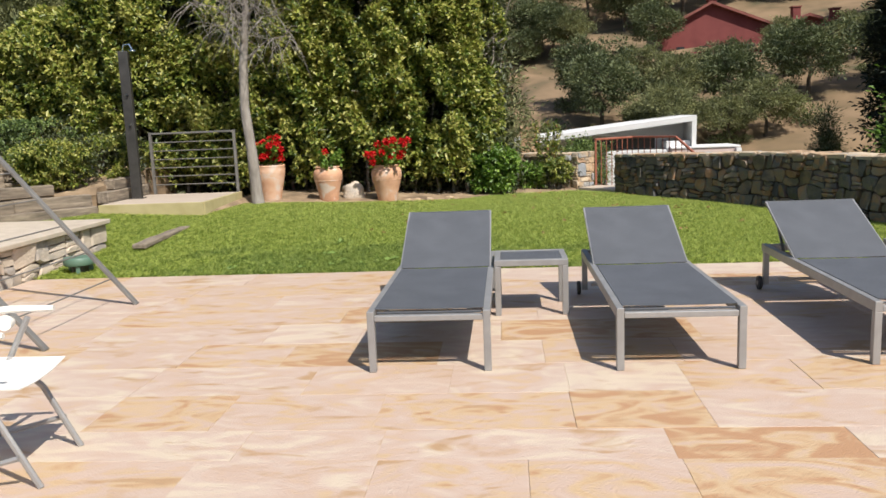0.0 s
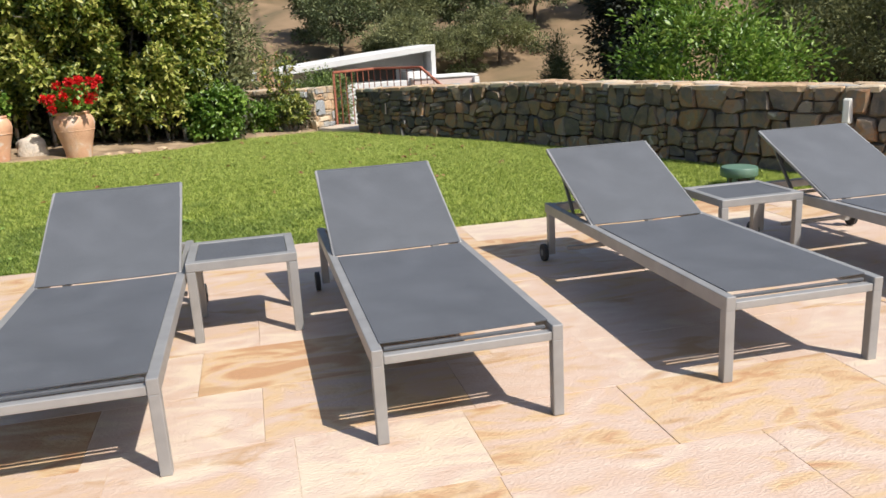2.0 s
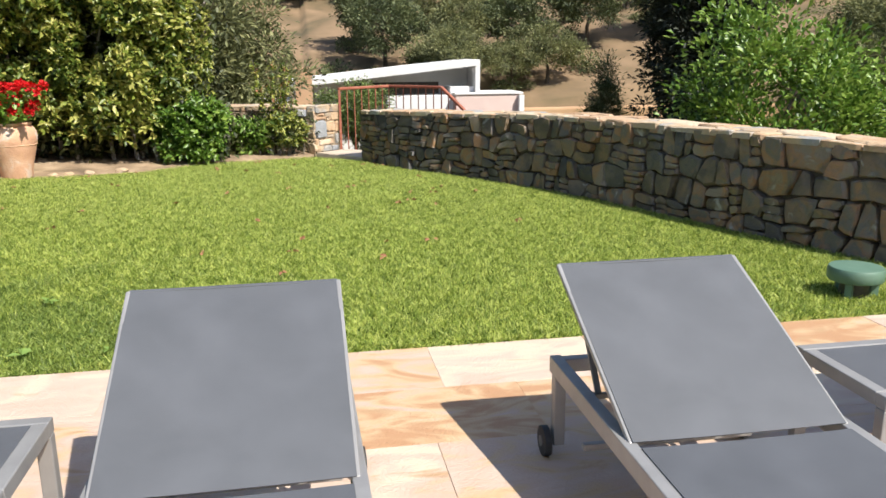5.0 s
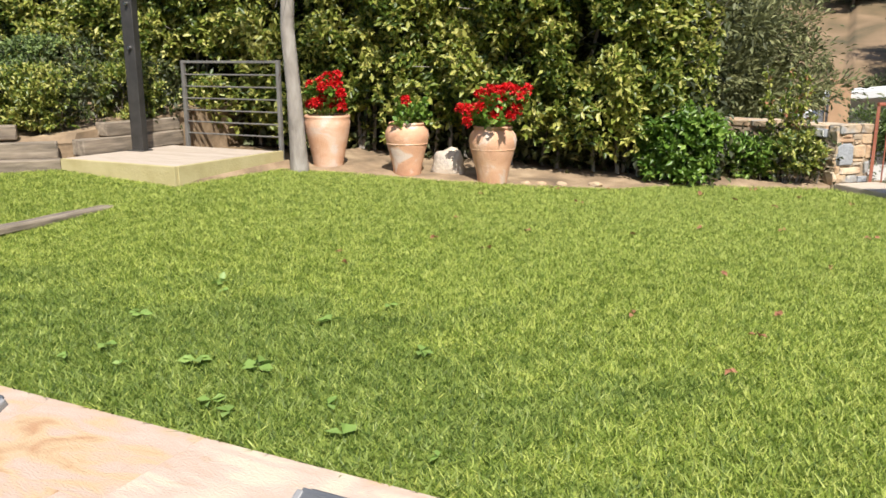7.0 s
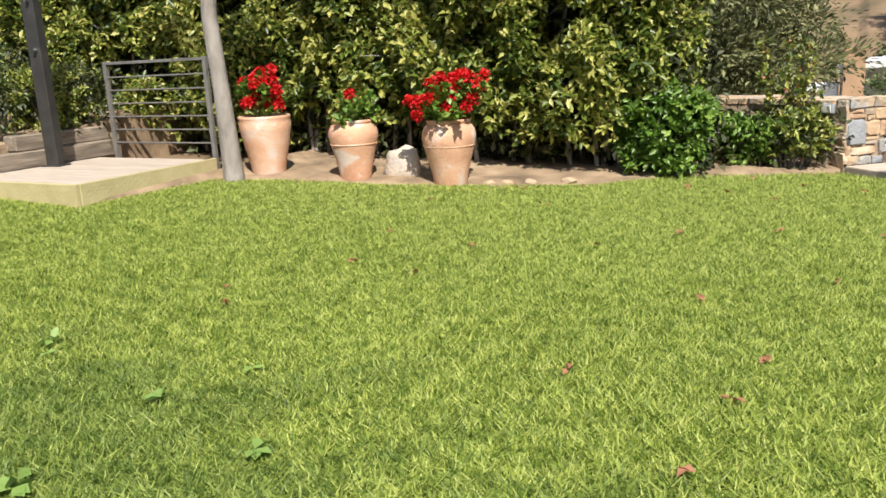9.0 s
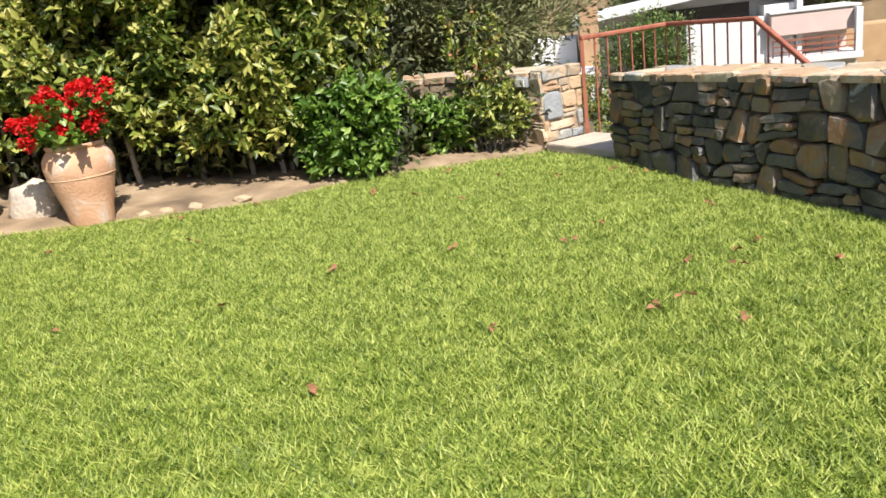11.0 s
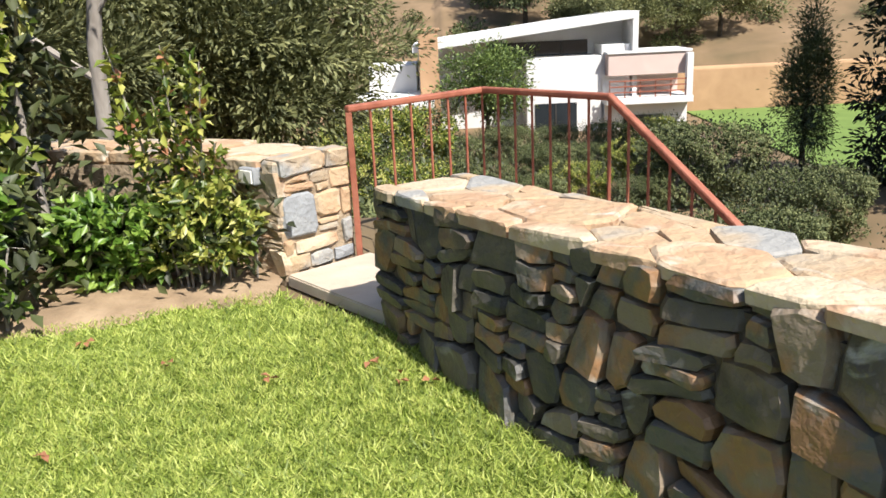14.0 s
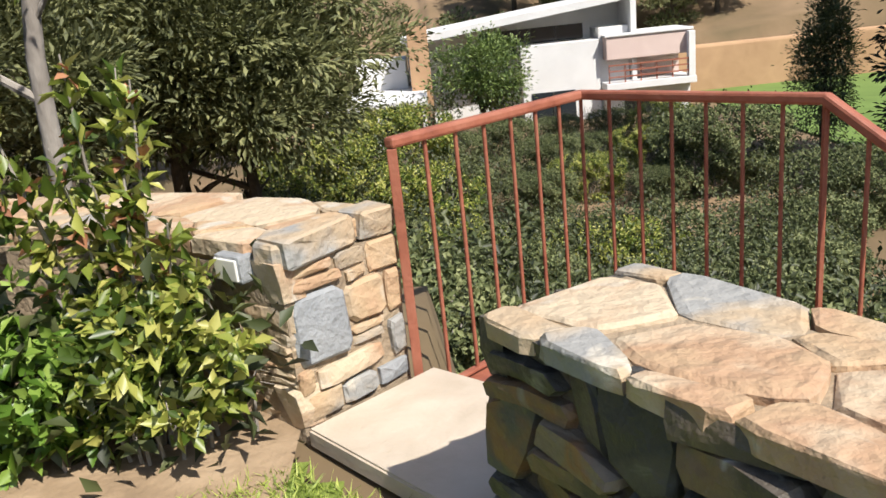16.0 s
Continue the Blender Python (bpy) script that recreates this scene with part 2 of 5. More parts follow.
def beam(a, b, w, h, bevel=0.003, bm=None):
    """A bar of section w x h from a to b."""
    a, b = Vector(a), Vector(b)
    d = b - a
    q = d.to_track_quat("Y", "Z").to_matrix().to_4x4()
    return add_box(bm or bmesh.new(), -w / 2, w / 2, 0, d.length, -h / 2, h / 2, bevel, Matrix.Translation(a) @ q)


def tube_data(pts, radii, sides=7, cap=True):
    pts = [Vector(p) for p in pts]
    verts, faces = [], []
    side = None
    for i, p in enumerate(pts):
        d = (pts[min(i + 1, len(pts) - 1)] - pts[max(i - 1, 0)]).normalized()
        if side is None:
            side = d.orthogonal().normalized()
        side = (side - d * side.dot(d)).normalized()
        up = d.cross(side)
        for k in range(sides):
            a = 2 * math.pi * k / sides
            verts.append(p + (side * math.cos(a) + up * math.sin(a)) * radii[i])
    for i in range(len(pts) - 1):
        for k in range(sides):
            a, b = i * sides + k, i * sides + (k + 1) % sides
            faces.append((a, b, b + sides, a + sides))
    if cap:
        faces.append(tuple(range(sides))[::-1])
        faces.append(tuple(range(len(verts) - sides, len(verts))))
    return verts, faces


def tubes(name, specs, mat, parent=None, label="", sides=7):
    V, F = [], []
    for pts, radii in specs:
        v, f = tube_data(pts, radii, sides)
        F += [tuple(i + len(V) for i in q) for q in f]
        V += v
    return raw(name, V, F, mat, parent, label, True)


def lathe(profile, sides=28):
    """A turned shell from (radius, height) pairs."""
    V, F = [], []
    for r, z in profile:
        for k in range(sides):
            a = 2 * math.pi * k / sides
            V.append((r * math.cos(a), r * math.sin(a), z))
    for i in range(len(profile) - 1):
        for k in range(sides):
            a, b = i * sides + k, i * sides + (k + 1) % sides
            F.append((a, b, b + sides, a + sides))
    return V, F


rng = np.random.default_rng(11)


def unit(v):
    return v / np.maximum(np.linalg.norm(v, axis=-1, keepdims=True), 1e-9)


def leaf_mesh(name, base, way, length, width, mat, parent=None, label="", fold=0.25, kind="", facing=(0, 0, 1.0)):
    """Many small pointed leaves, each two triangles folded along the midrib: from base along way."""
    n = len(base)
    way = unit(way)
    ref = unit(rng.normal(size=(n, 3)) * 0.45 + np.array(facing))
    side = unit(np.cross(way, ref))
    nor = np.cross(side, way)
    L = np.asarray(length).reshape(-1, 1) * np.ones((n, 1))
    W = np.asarray(width).reshape(-1, 1) * np.ones((n, 1))
    mid = base + way * L * 0.55 + nor * W * fold
    v = np.stack([base, mid + side * W * 0.5, base + way * L - nor * L * 0.12, mid - side * W * 0.5], axis=1).reshape(-1, 3)
    me = bpy.data.meshes.new(name)
    me.vertices.add(4 * n)
    me.vertices.foreach_set("co", v.astype(np.float32).ravel())
    idx = np.arange(n)[:, None] * 4 + np.array([[0, 1, 2, 0, 2, 3]])
    me.loops.add(6 * n)
    me.loops.foreach_set("vertex_index", idx.ravel().astype(np.int32))
    me.polygons.add(2 * n)
    me.polygons.foreach_set("loop_start", (np.arange(2 * n) * 3).astype(np.int32))
    me.update(calc_edges=True)
    ob = finish(name, me, mat, parent, label)
    if kind:
        ob["kind"] = kind
    return ob


def rosettes(centres, out, leaves, length, width):
    """Leaf bases and directions for whorls of leaves at shoot tips."""
    n = len(centres)
    c = np.repeat(centres, leaves, axis=0)
    o = np.repeat(unit(out), leaves, axis=0)
    w = unit(o * 0.55 + rng.normal(size=(n * leaves, 3)) * 0.75)
    L = length * rng.uniform(0.6, 1.25, size=n * leaves)
    return c + rng.normal(size=c.shape) * length * 0.18, w, L, width * L / length


# ---- plan ----
WALL = [(2.36, 15.72), (2.94, 14.78), (3.46, 14.02), (3.86, 13.38), (4.26, 12.68), (4.72, 11.5), (5.12, 10.2), (5.56, 9.0), (6.2, 7.85), (7.0, 6.6), (8.2, 4.8), (9.2, 2.0), (9.3, -7.0)]


def smooth_path(pts, n=8):
    out = []
    P = [Vector((*p, 0)) for p in pts]
    for i in range(len(P) - 1):
        a, b, c, d = P[max(i - 1, 0)], P[i], P[i + 1], P[min(i + 2, len(P) - 1)]
        for k in range(n):
            t = k / n
            out.append(0.5 * ((2 * b) + (c - a) * t + (2 * a - 5 * b + 4 * c - d) * t * t + (3 * b - a - 3 * c + d) * t ** 3))
    out.append(P[-1])
    return out


class Track:
    """A plan curve by arc length; left of it is its front."""

    def __init__(self, pts):
        self.p = smooth_path(pts)
        self.s = [0.0]
        for a, b in zip(self.p, self.p[1:]):
            self.s.append(self.s[-1] + (b - a).length)
        self.length = self.s[-1]

    def at(self, s, z, depth):
        s = min(max(s, 0), self.length - 1e-6)
        i = next(k for k in range(len(self.s) - 1) if self.s[k + 1] > s)
        t = (s - self.s[i]) / (self.s[i + 1] - self.s[i])
        p = self.p[i].lerp(self.p[i + 1], t)
        d0 = (self.p[min(i + 1, len(self.p) - 1)] - self.p[max(i - 1, 0)]).normalized()
        d1 = (self.p[min(i + 2, len(self.p) - 1)] - self.p[i]).normalized()
        d = d0.lerp(d1, t).normalized()
        front = Vector((d.y, -d.x, 0))
        return Vector((p.x, p.y, z)) + front * depth


wall_track = Track(WALL)


def lawn_height(x, y):
    r = np.clip((y - 8.26) / 4.0, 0, 1)
    return 0.05 * np.maximum(0, -x - 0.5) * r - 0.03 * np.clip(x - 0.5, 0, 1.5) * r


def outside(x, y):
    """Distance beyond the garden's edge."""
    pts = np.array([(p.x, p.y) for p in wall_track.p])
    best = np.full(x.shape, 1e9)
    sign = np.zeros(x.shape)
    for a, b in zip(pts[:-1], pts[1:]):
        d = b - a
        t = np.clip(((x - a[0]) * d[0] + (y - a[1]) * d[1]) / (d @ d), 0, 1)
        ex, ey = x - a[0] - t * d[0], y - a[1] - t * d[1]
        r = np.hypot(ex, ey)
        cr = d[0] * ey - d[1] * ex
        sign = np.where(r < best, np.where(cr > 0, 1.0, -1.0), sign)
        best = np.minimum(best, r)
    w = best * sign
    back = y - 17.4
    return np.where((x < 2.4) & (y > 12), back, w)


DROP = [(-100, 0), (0.6, 0), (1.0, -0.9), (3.0, -2.2), (8, -4.3), (18, -6.0), (26, -5.6), (43, -5.3), (45, -5.0), (48, -2.6), (60, 1.5), (78, 6.3), (100, 14), (140, 29), (250, 68), (420, 110), (900, 150)]


def terrain(x, y):
    x, y = np.asarray(x, float), np.asarray(y, float)
    d = outside(x, y)
    z = np.interp(d, [p[0] for p in DROP], [p[1] for p in DROP])
    z = np.where((x > 15.5) & (x < 62) & (y > 30) & (y < 61.9), -5.15, z)
    bumps = (np.sin(x * 0.21 + 1.3) * np.cos(y * 0.17) + 0.5 * np.sin(x * 0.53 + y * 0.41)) * np.clip((d - 50) / 30, 0, 1) * 0.8
    return z + bumps + np.where(d < 0.6, lawn_height(x, y) * (y < 17), 0)


def ground_z(x, y):
    return float(terrain(np.array([x]), np.array([y]))[0])

# ---- ground ----
ax = np.unique(np.concatenate([np.linspace(-10, 14, 70), np.sign(np.linspace(-1, 1, 90)) * np.abs(np.linspace(-1, 1, 90)) ** 2.4 * 700]))
ay = np.unique(np.concatenate([np.linspace(-8, 24, 80), 20 + np.linspace(0, 1, 80) ** 2.2 * 800, [61.6, 62.3], -8 - np.linspace(0, 1, 14) ** 2 * 500]))
gx, gy = np.meshgrid(ax, ay)
gz = terrain(gx, gy) - 0.035
nx, ny = len(ax), len(ay)
gi = np.arange(nx * ny).reshape(ny, nx)
quads = np.stack([gi[:-1, :-1], gi[:-1, 1:], gi[1:, 1:], gi[1:, :-1]], axis=-1).reshape(-1, 4)
ground = raw("ground", np.stack([gx, gy, gz], axis=-1).reshape(-1, 3), quads.tolist(), "hill", smooth=True)
tagged(ground, "dry earthen valley and hillside beyond the garden", "ground", kind="structure")

# lawn outline, anticlockwise
BACK = [(-5.75, 12.05), (-4.05, 12.05), (-3.95, 13.6), (-3.2, 13.92), (-2.2, 14.1), (-1.2, 14.55), (-0.4, 14.95), (0.3, 15.65), (1.0, 15.95), (1.72, 16.3)]
lawn_edge = [(-4.38, 8.26)] + [(5.85, 8.26)] + [(p.x, p.y) for p in reversed([q for q in wall_track.p if q.y > 8.5])] + list(reversed(BACK)) + [(-7.2, 10.3), (-7.2, 9.95), (-4.38, 9.95)]


def inside(poly, x, y):
    hit = np.zeros(x.shape, bool)
    for (x0, y0), (x1, y1) in zip(poly, poly[1:] + poly[:1]):
        if y0 != y1:
            c = ((y0 > y) != (y1 > y)) & (x < (x1 - x0) * (y - y0) / (y1 - y0) + x0)
            hit ^= c
    return hit


bm = bmesh.new()
lx, ly = np.arange(-7.2, 6.1, 0.13), np.arange(8.26, 16.6, 0.13)
grid = {}
for i, x in enumerate(lx):
    for j, y in enumerate(ly):
        if inside(lawn_edge, np.array([x + 0.065]), np.array([y + 0.065]))[0]:
            vs = []
            for a, b in ((i, j), (i + 1, j), (i + 1, j + 1), (i, j + 1)):
                if (a, b) not in grid:
                    px, py = -7.2 + a * 0.13, 8.26 + b * 0.13
                    grid[a, b] = bm.verts.new((px, py, float(lawn_height(np.array(px), np.array(py))) - 0.004))
                vs.append(grid[a, b])
            bm.faces.new(vs)
lawn = part("lawn", bm, "turf", smooth=True)
tagged(lawn, "sunlit mown green lawn sloping gently", "lawn", kind="structure")

# grass blades, denser where the camera walks
N = 1600000
bx, by = rng.uniform(-7.2, 6.0, N), rng.uniform(8.26, 16.6, N)
keep = inside(lawn_edge, bx, by)
thin = np.sin(bx * 1.7 + 0.6) * np.cos(by * 1.3) + 0.5 * np.sin(bx * 4.1 + by * 3.3)
keep &= rng.uniform(0, 1, N) < 0.93 + 0.05 * thin
worn = (by > 15.35) & (bx < 2.0) & (bx > -0.4)
keep &= ~worn | (rng.uniform(0, 1, N) < 0.45)
bx, by = bx[keep], by[keep]
n = len(bx)
bz = lawn_height(bx, by) - 0.006
hgt = rng.uniform(0.014, 0.042, n) * (1 + 0.1 * np.sin(bx * 2.3) * np.sin(by * 1.9))
ang = rng.uniform(0, 2 * math.pi, n)
wid = rng.uniform(0.0028, 0.0060, n)
lean = rng.normal(size=(n, 2)) * 0.8 * hgt[:, None]
b0 = np.stack([bx - np.cos(ang) * wid, by - np.sin(ang) * wid, bz], 1)
b1 = np.stack([bx + np.cos(ang) * wid, by + np.sin(ang) * wid, bz], 1)
b2 = np.stack([bx + lean[:, 0], by + lean[:, 1], bz + hgt], 1)
me = bpy.data.meshes.new("grass")
me.vertices.add(3 * n)
me.vertices.foreach_set("co", np.stack([b0, b1, b2], 1).astype(np.float32).ravel())
me.loops.add(3 * n)
me.loops.foreach_set("vertex_index", np.arange(3 * n, dtype=np.int32))
me.polygons.add(n)
me.polygons.foreach_set("loop_start", (np.arange(n) * 3).astype(np.int32))
me.update(calc_edges=True)
me.materials.append(M["blade"])
me.materials.append(M["blade_deep"])
# a darker patch beside the paving and paler grass towards the gate
rim = 0.22 * np.sin(bx * 3.1 + 1.0) * np.cos(by * 4.3) + 0.15 * np.sin(bx * 7.7 - by * 6.1)
deep = 1.15 - np.hypot((bx + 0.9) / 2.4, (by - 8.7) / 1.35) + rim
pale = np.clip((by - 10.2) / 4.0, 0, 1) * 0.75 + rim * 0.5
dice = rng.uniform(0, 1, n)
slot = np.where(dice < np.clip(deep * 1.6, 0.08, 0.85), 1, np.where(dice > 1 - np.clip(pale, 0.05, 0.8), 2, 0)).astype(np.int32)
me.polygons.foreach_set("material_index", slot)
me.materials.append(M["blade_pale"])
tagged(new("grass", me), "short mown green grass blades on the lawn", "grass", kind="stuff")

# soil strip along the hedge and the planting bed
V, F = [], []
for k in range(25):
    u = k / 24 * (len(BACK) - 2) + 1
    i = min(int(u), len(BACK) - 2)
    t = u - i
    x, y = BACK[i][0] * (1 - t) + BACK[i + 1][0] * t, BACK[i][1] * (1 - t) + BACK[i + 1][1] * t
    for d, z in ((-0.16, 0.0), (0.25, 0.03), (1.2, 0.06), (2.6, 0.08)):
        yy = y + d + 0.05 * math.sin(7 * x)
        V.append((x, yy, float(lawn_height(np.array(x), np.array(yy))) + z + 0.012 * math.sin(9 * x + 5 * d) - (0.0 if d > -0.1 else 0.012)))
for k in range(24):
    for c in range(3):
        a = k * 4 + c
        F.append((a, a + 4, a + 5, a + 1))
tagged(raw("planting_bed", V, F, "soil", smooth=True), "bare dry soil bed along the hedge", "soil", kind="structure")

# ---- far lawn, bank ----
bm = bmesh.new()
add_box(bm, 17.3, 60, 40, 61.4, -6.2, -5.10)
tagged(part("far_lawn", bm, "far_turf"), "bright green lawn terrace across the valley", "lawn", kind="structure")
tagged(part("bank_wall", box(16.5, 70, 61.4, 62.6, -6, -2.5, 0.15), "tan"), "tan earth retaining bank behind the far lawn", "bank", kind="structure")

# ---- house walls, terrace at the side of the patio ----
terrace = thing("terrace", "raised terrace paved in pale travertine with rubble face", "terrace", kind="structure")
part("terrace_top", box(-9.5, -4.37, 2.0, 9.9, 0.36, 0.41, 0.008), "white_stone", terrace)
part("terrace_core", box(-9.45, -4.46, 2.0, 9.84, -0.2, 0.36), "mortar", terrace)
tagged(part("wall_west", box(-9.4, -5.6, 9.3, 9.6, 0.41, 3.2, 0.01), "white"), "white rendered wall standing on the terrace", "wall", kind="structure")

# ---- furniture ----


def sling_sheet(x0, x1, p0, p1, sag, n=10, m=6):
    """A stretched fabric between two rails, hanging a little in the middle, 4 mm thick."""
    p0, p1 = Vector(p0), Vector(p1)
    nor = Vector((0, -(p1 - p0).z, (p1 - p0).y)).normalized()
    V, F = [], []
    for layer in (0, -0.004):
        for j in range(n + 1):
            for i in range(m + 1):
                u, t = i / m, j / n
                q = p0.lerp(p1, t)
                h = -sag * 4 * u * (1 - u) * (0.6 + 0.4 * math.sin(math.pi * t))
                V.append(Vector((x0 + (x1 - x0) * u, q.y, q.z)) + nor * (h + layer))
    w, k = m + 1, (m + 1) * (n + 1)
    for j in range(n):
        for i in range(m):
            a = j * w + i
            F += [(a, a + 1, a + w + 1, a + w), (k + a, k + a + w, k + a + w + 1, k + a + 1)]
    for j in range(n):
        for i in (0, m):
            a = j * w + i
            F.append((a, a + w, a + w + k, a + k))
    for i in range(m):
        for a in (i, n * w + i):
            F.append((a, a + 1, a + 1 + k, a + k))
    return V, F


def make_lounger(at):
    W, LEN, H = 0.71, 2.02, 0.36
    t = thing("sun_lounger", "grey aluminium sun lounger with charcoal mesh sling, back raised", "sun lounger", at, 0, "loungers on the patio")
    for x in (0.022, W - 0.022):
        part("side_rail", beam((x, 0.0, H - 0.03), (x, LEN, H - 0.03), 0.042, 0.06, 0.004), "alu", t)
    part("front_rail", beam((0.044, 0.022, H - 0.042), (W - 0.044, 0.022, H - 0.042), 0.036, 0.034, 0.004), "alu", t)
    part("rear_rail", beam((0.044, LEN - 0.02, H - 0.03), (W - 0.044, LEN - 0.02, H - 0.03), 0.04, 0.05, 0.004), "alu", t)
    part("cross_bar", beam((0.044, 1.30, H - 0.045), (W - 0.044, 1.30, H - 0.045), 0.03, 0.03, 0.004), "alu", t)
    part("low_cross_bar", beam((0.05, 1.78, 0.12), (W - 0.05, 1.78, 0.12), 0.024, 0.024, 0.004), "alu", t)
    for x in (0.022, W - 0.022):
        part("leg", beam((x, 0.022, 0), (x, 0.022, H - 0.058), 0.042, 0.042, 0.004), "alu", t)
        part("rear_leg", beam((x, LEN - 0.05, 0.04), (x, LEN - 0.05, H - 0.058), 0.042, 0.042, 0.004), "alu", t)
    for x in (-0.025, W + 0.025):
        v, f = tube_data([(x - 0.014, 0, 0), (x - 0.012, 0, 0), (x + 0.012, 0, 0), (x + 0.014, 0, 0)], [0.045, 0.055, 0.055, 0.045], 16)
        wheel = raw("wheel", v, f, "rubber", t, "dark rubber transport wheel", True)
        wheel.matrix_basis = pose(0, LEN - 0.05, 0.055)
        v, f = tube_data([(x - 0.017, 0, 0), (x + 0.017, 0, 0)], [0.02, 0.02], 12)
        raw("hub", v, f, "grey_metal", wheel)
    seat = raw("seat_sling", *sling_sheet(0.040, W - 0.040, (0, 0.06, H + 0.004), (0, 1.30, H + 0.004), 0.006), "sling", t, "charcoal woven mesh seat", True)
    part("piping", beam((0.052, 0.055, H - 0.02), (W - 0.052, 0.055, H - 0.02), 0.014, 0.014, 0.003), "sling", seat)
    top = Vector((0, 2.03, 0.695))
    back = raw("back_sling", *sling_sheet(0.030, W - 0.030, (0, 1.335, H + 0.004), top, 0.007), "sling", t, "charcoal woven mesh backrest", True)
    for x in (0.028, W - 0.028):
        part("back_tube", beam((x, 1.34, H - 0.008), (x, top.y, top.z - 0.009), 0.016, 0.018, 0.004), "alu", back)
    part("back_top_bar", beam((0.04, top.y, top.z - 0.012), (W - 0.04, top.y, top.z - 0.012), 0.018, 0.02, 0.004), "sling", back)
    for x in (0.075, W - 0.075):
        part("back_strut", beam((x, 1.72, H - 0.03), (x, 1.92, 0.585), 0.02, 0.012, 0.002), "grey_metal", t)
    part("strut_bar", beam((0.05, 1.72, H - 0.03), (W - 0.05, 1.72, H - 0.03), 0.018, 0.018, 0.002), "grey_metal", t)
    return t


lounger = make_lounger((-0.44, 5.12, 0))
for x, y, a in ((0.97, 5.09, 0.3), (2.365, 5.13, -0.4), (3.85, 5.10, 0.5)):
    copy_thing(lounger, pose(x, y, 0, 0, 0, a))


def make_table(at):
    W, D, H = 0.53, 0.45, 0.41
    t = thing("side_table", "small grey aluminium side table with charcoal top", "side table", at, 0, "side tables between loungers")
    part("tabletop", box(0.045, W - 0.045, 0.045, D - 0.045, H - 0.02, H - 0.003, 0.003), "sling", t, "charcoal inset tabletop")
    for y in (0.022, D - 0.022):
        part("top_rail", box(0.0, W, y - 0.022, y + 0.022, H - 0.045, H, 0.004), "alu", t)
    for x in (0.022, W - 0.022):
        part("top_rail", box(x - 0.022, x + 0.022, 0.046, D - 0.046, H - 0.045, H, 0.004), "alu", t)
        for y in (0.022, D - 0.022):
            part("leg", box(x - 0.022, x + 0.022, y - 0.02, y + 0.02, 0, H - 0.046, 0.004), "alu", t)
    return t


table = make_table((0.275, 6.40, 0))
copy_thing(table, pose(3.21, 6.50, 0, 0, 0, 0))


def make_folding_chair(at, turn):
    t = thing("folding_chair", "white canvas folding armchair with pale grey tube frame", "chair", at, turn)
    for y in (-0.24, 0.24):
        tubes("leg", [([(-0.30, y, 0.0), (-0.05, y, 0.30), (0.12, y, 0.62)], [0.014] * 3)], "alu", t)
        tubes("cross_leg", [([(0.30, y * 0.9, 0.0), (0.16, y * 0.9, 0.30), (0.02, y * 0.9, 0.44)], [0.014] * 3)], "alu", t)
        tubes("brace", [([(0.235, y, 0.14), (-0.28, y, 0.02)], [0.012] * 2)], "alu", t)
        tubes("armrest", [([(-0.30, y, 0.64), (0.05, y, 0.66), (0.24, y, 0.655)], [0.014, 0.017, 0.014])], "lampwhite", t, "white plastic armrest")
        tubes("pivot", [([(0.02, y - 0.02, 0.60), (0.02, y + 0.02, 0.60)], [0.035, 0.035])], "lampwhite", t, sides=14)
        tubes("back_post", [([(-0.16, y, 0.40), (-0.26, y, 0.70), (-0.38, y, 1.02)], [0.014] * 3)], "alu", t)
    V, F = sling_sheet(-0.23, 0.23, (0, -0.26, 0.45), (0, 0.27, 0.43), 0.03)
    seat = raw("seat", V, F, "canvas", t, "white canvas seat", True)
    seat.matrix_basis = pose(0, 0, 0, 0, 0, -90)
    V, F = sling_sheet(-0.23, 0.23, (0, 0.22, 0.48), (0, 0.39, 1.0), 0.02)
    rest = raw("backrest", V, F, "canvas", t, "white canvas backrest", True)
    rest.matrix_basis = pose(0, 0, 0, 0, 0, 90)
    return t


make_folding_chair((-1.89, 3.84, 0), 8)

rack = thing("leaning_rack", "grey metal leaning frame with thin rungs on the patio", "rack", (0, 0, 0))
for y in (7.05, 5.70):
    part("stile", beam((-2.74, y, 0.0), (-4.10, y, 1.63), 0.05, 0.025, 0.003), "grey_metal", rack)
    part("back_stile", beam((-4.14, y, 1.62), (-5.0, y, 0.41), 0.05, 0.025, 0.003), "grey_metal", rack)
for k in range(1, 8):
    u = k / 7.2
    p = Vector((-2.74 - 1.36 * u, 0, 1.63 * u))
    tubes("rung", [([(p.x, 5.70, p.z), (p.x, 7.05, p.z)], [0.006, 0.006])], "grey_metal", rack)


def make_garden_speaker(at, turn):
    t = thing("garden_light", "low green plastic drum-shaped garden fixture on feet", "garden fixture", at, turn, "green garden fixtures")
    V, F = lathe([(0.0, 0.0), (0.085, 0.0), (0.08, 0.11), (0.0, 0.11)], 16)
    raw("body", V, F, "dark_metal", t, "dark recessed base", True)
    V, F = lathe([(0.0, 0.095), (0.148, 0.095), (0.156, 0.105), (0.156, 0.160), (0.148, 0.174), (0.10, 0.178), (0.0, 0.180)], 28)
    raw("lid", V, F, "plastic_green", t, "green flat drum-shaped lid", True)
    for a in (0.5, 2.6, 4.7):
        part("foot", box(0.085, 0.13, -0.02, 0.02, 0, 0.102, 0.004, pose(0, 0, 0, 0, 0, math.degrees(a))), "plastic_green", t)
    return t


gs = make_garden_speaker((-4.05, 8.55, 0), 20)
copy_thing(gs, pose(4.72, 8.62, 0, 0, 0, 70))

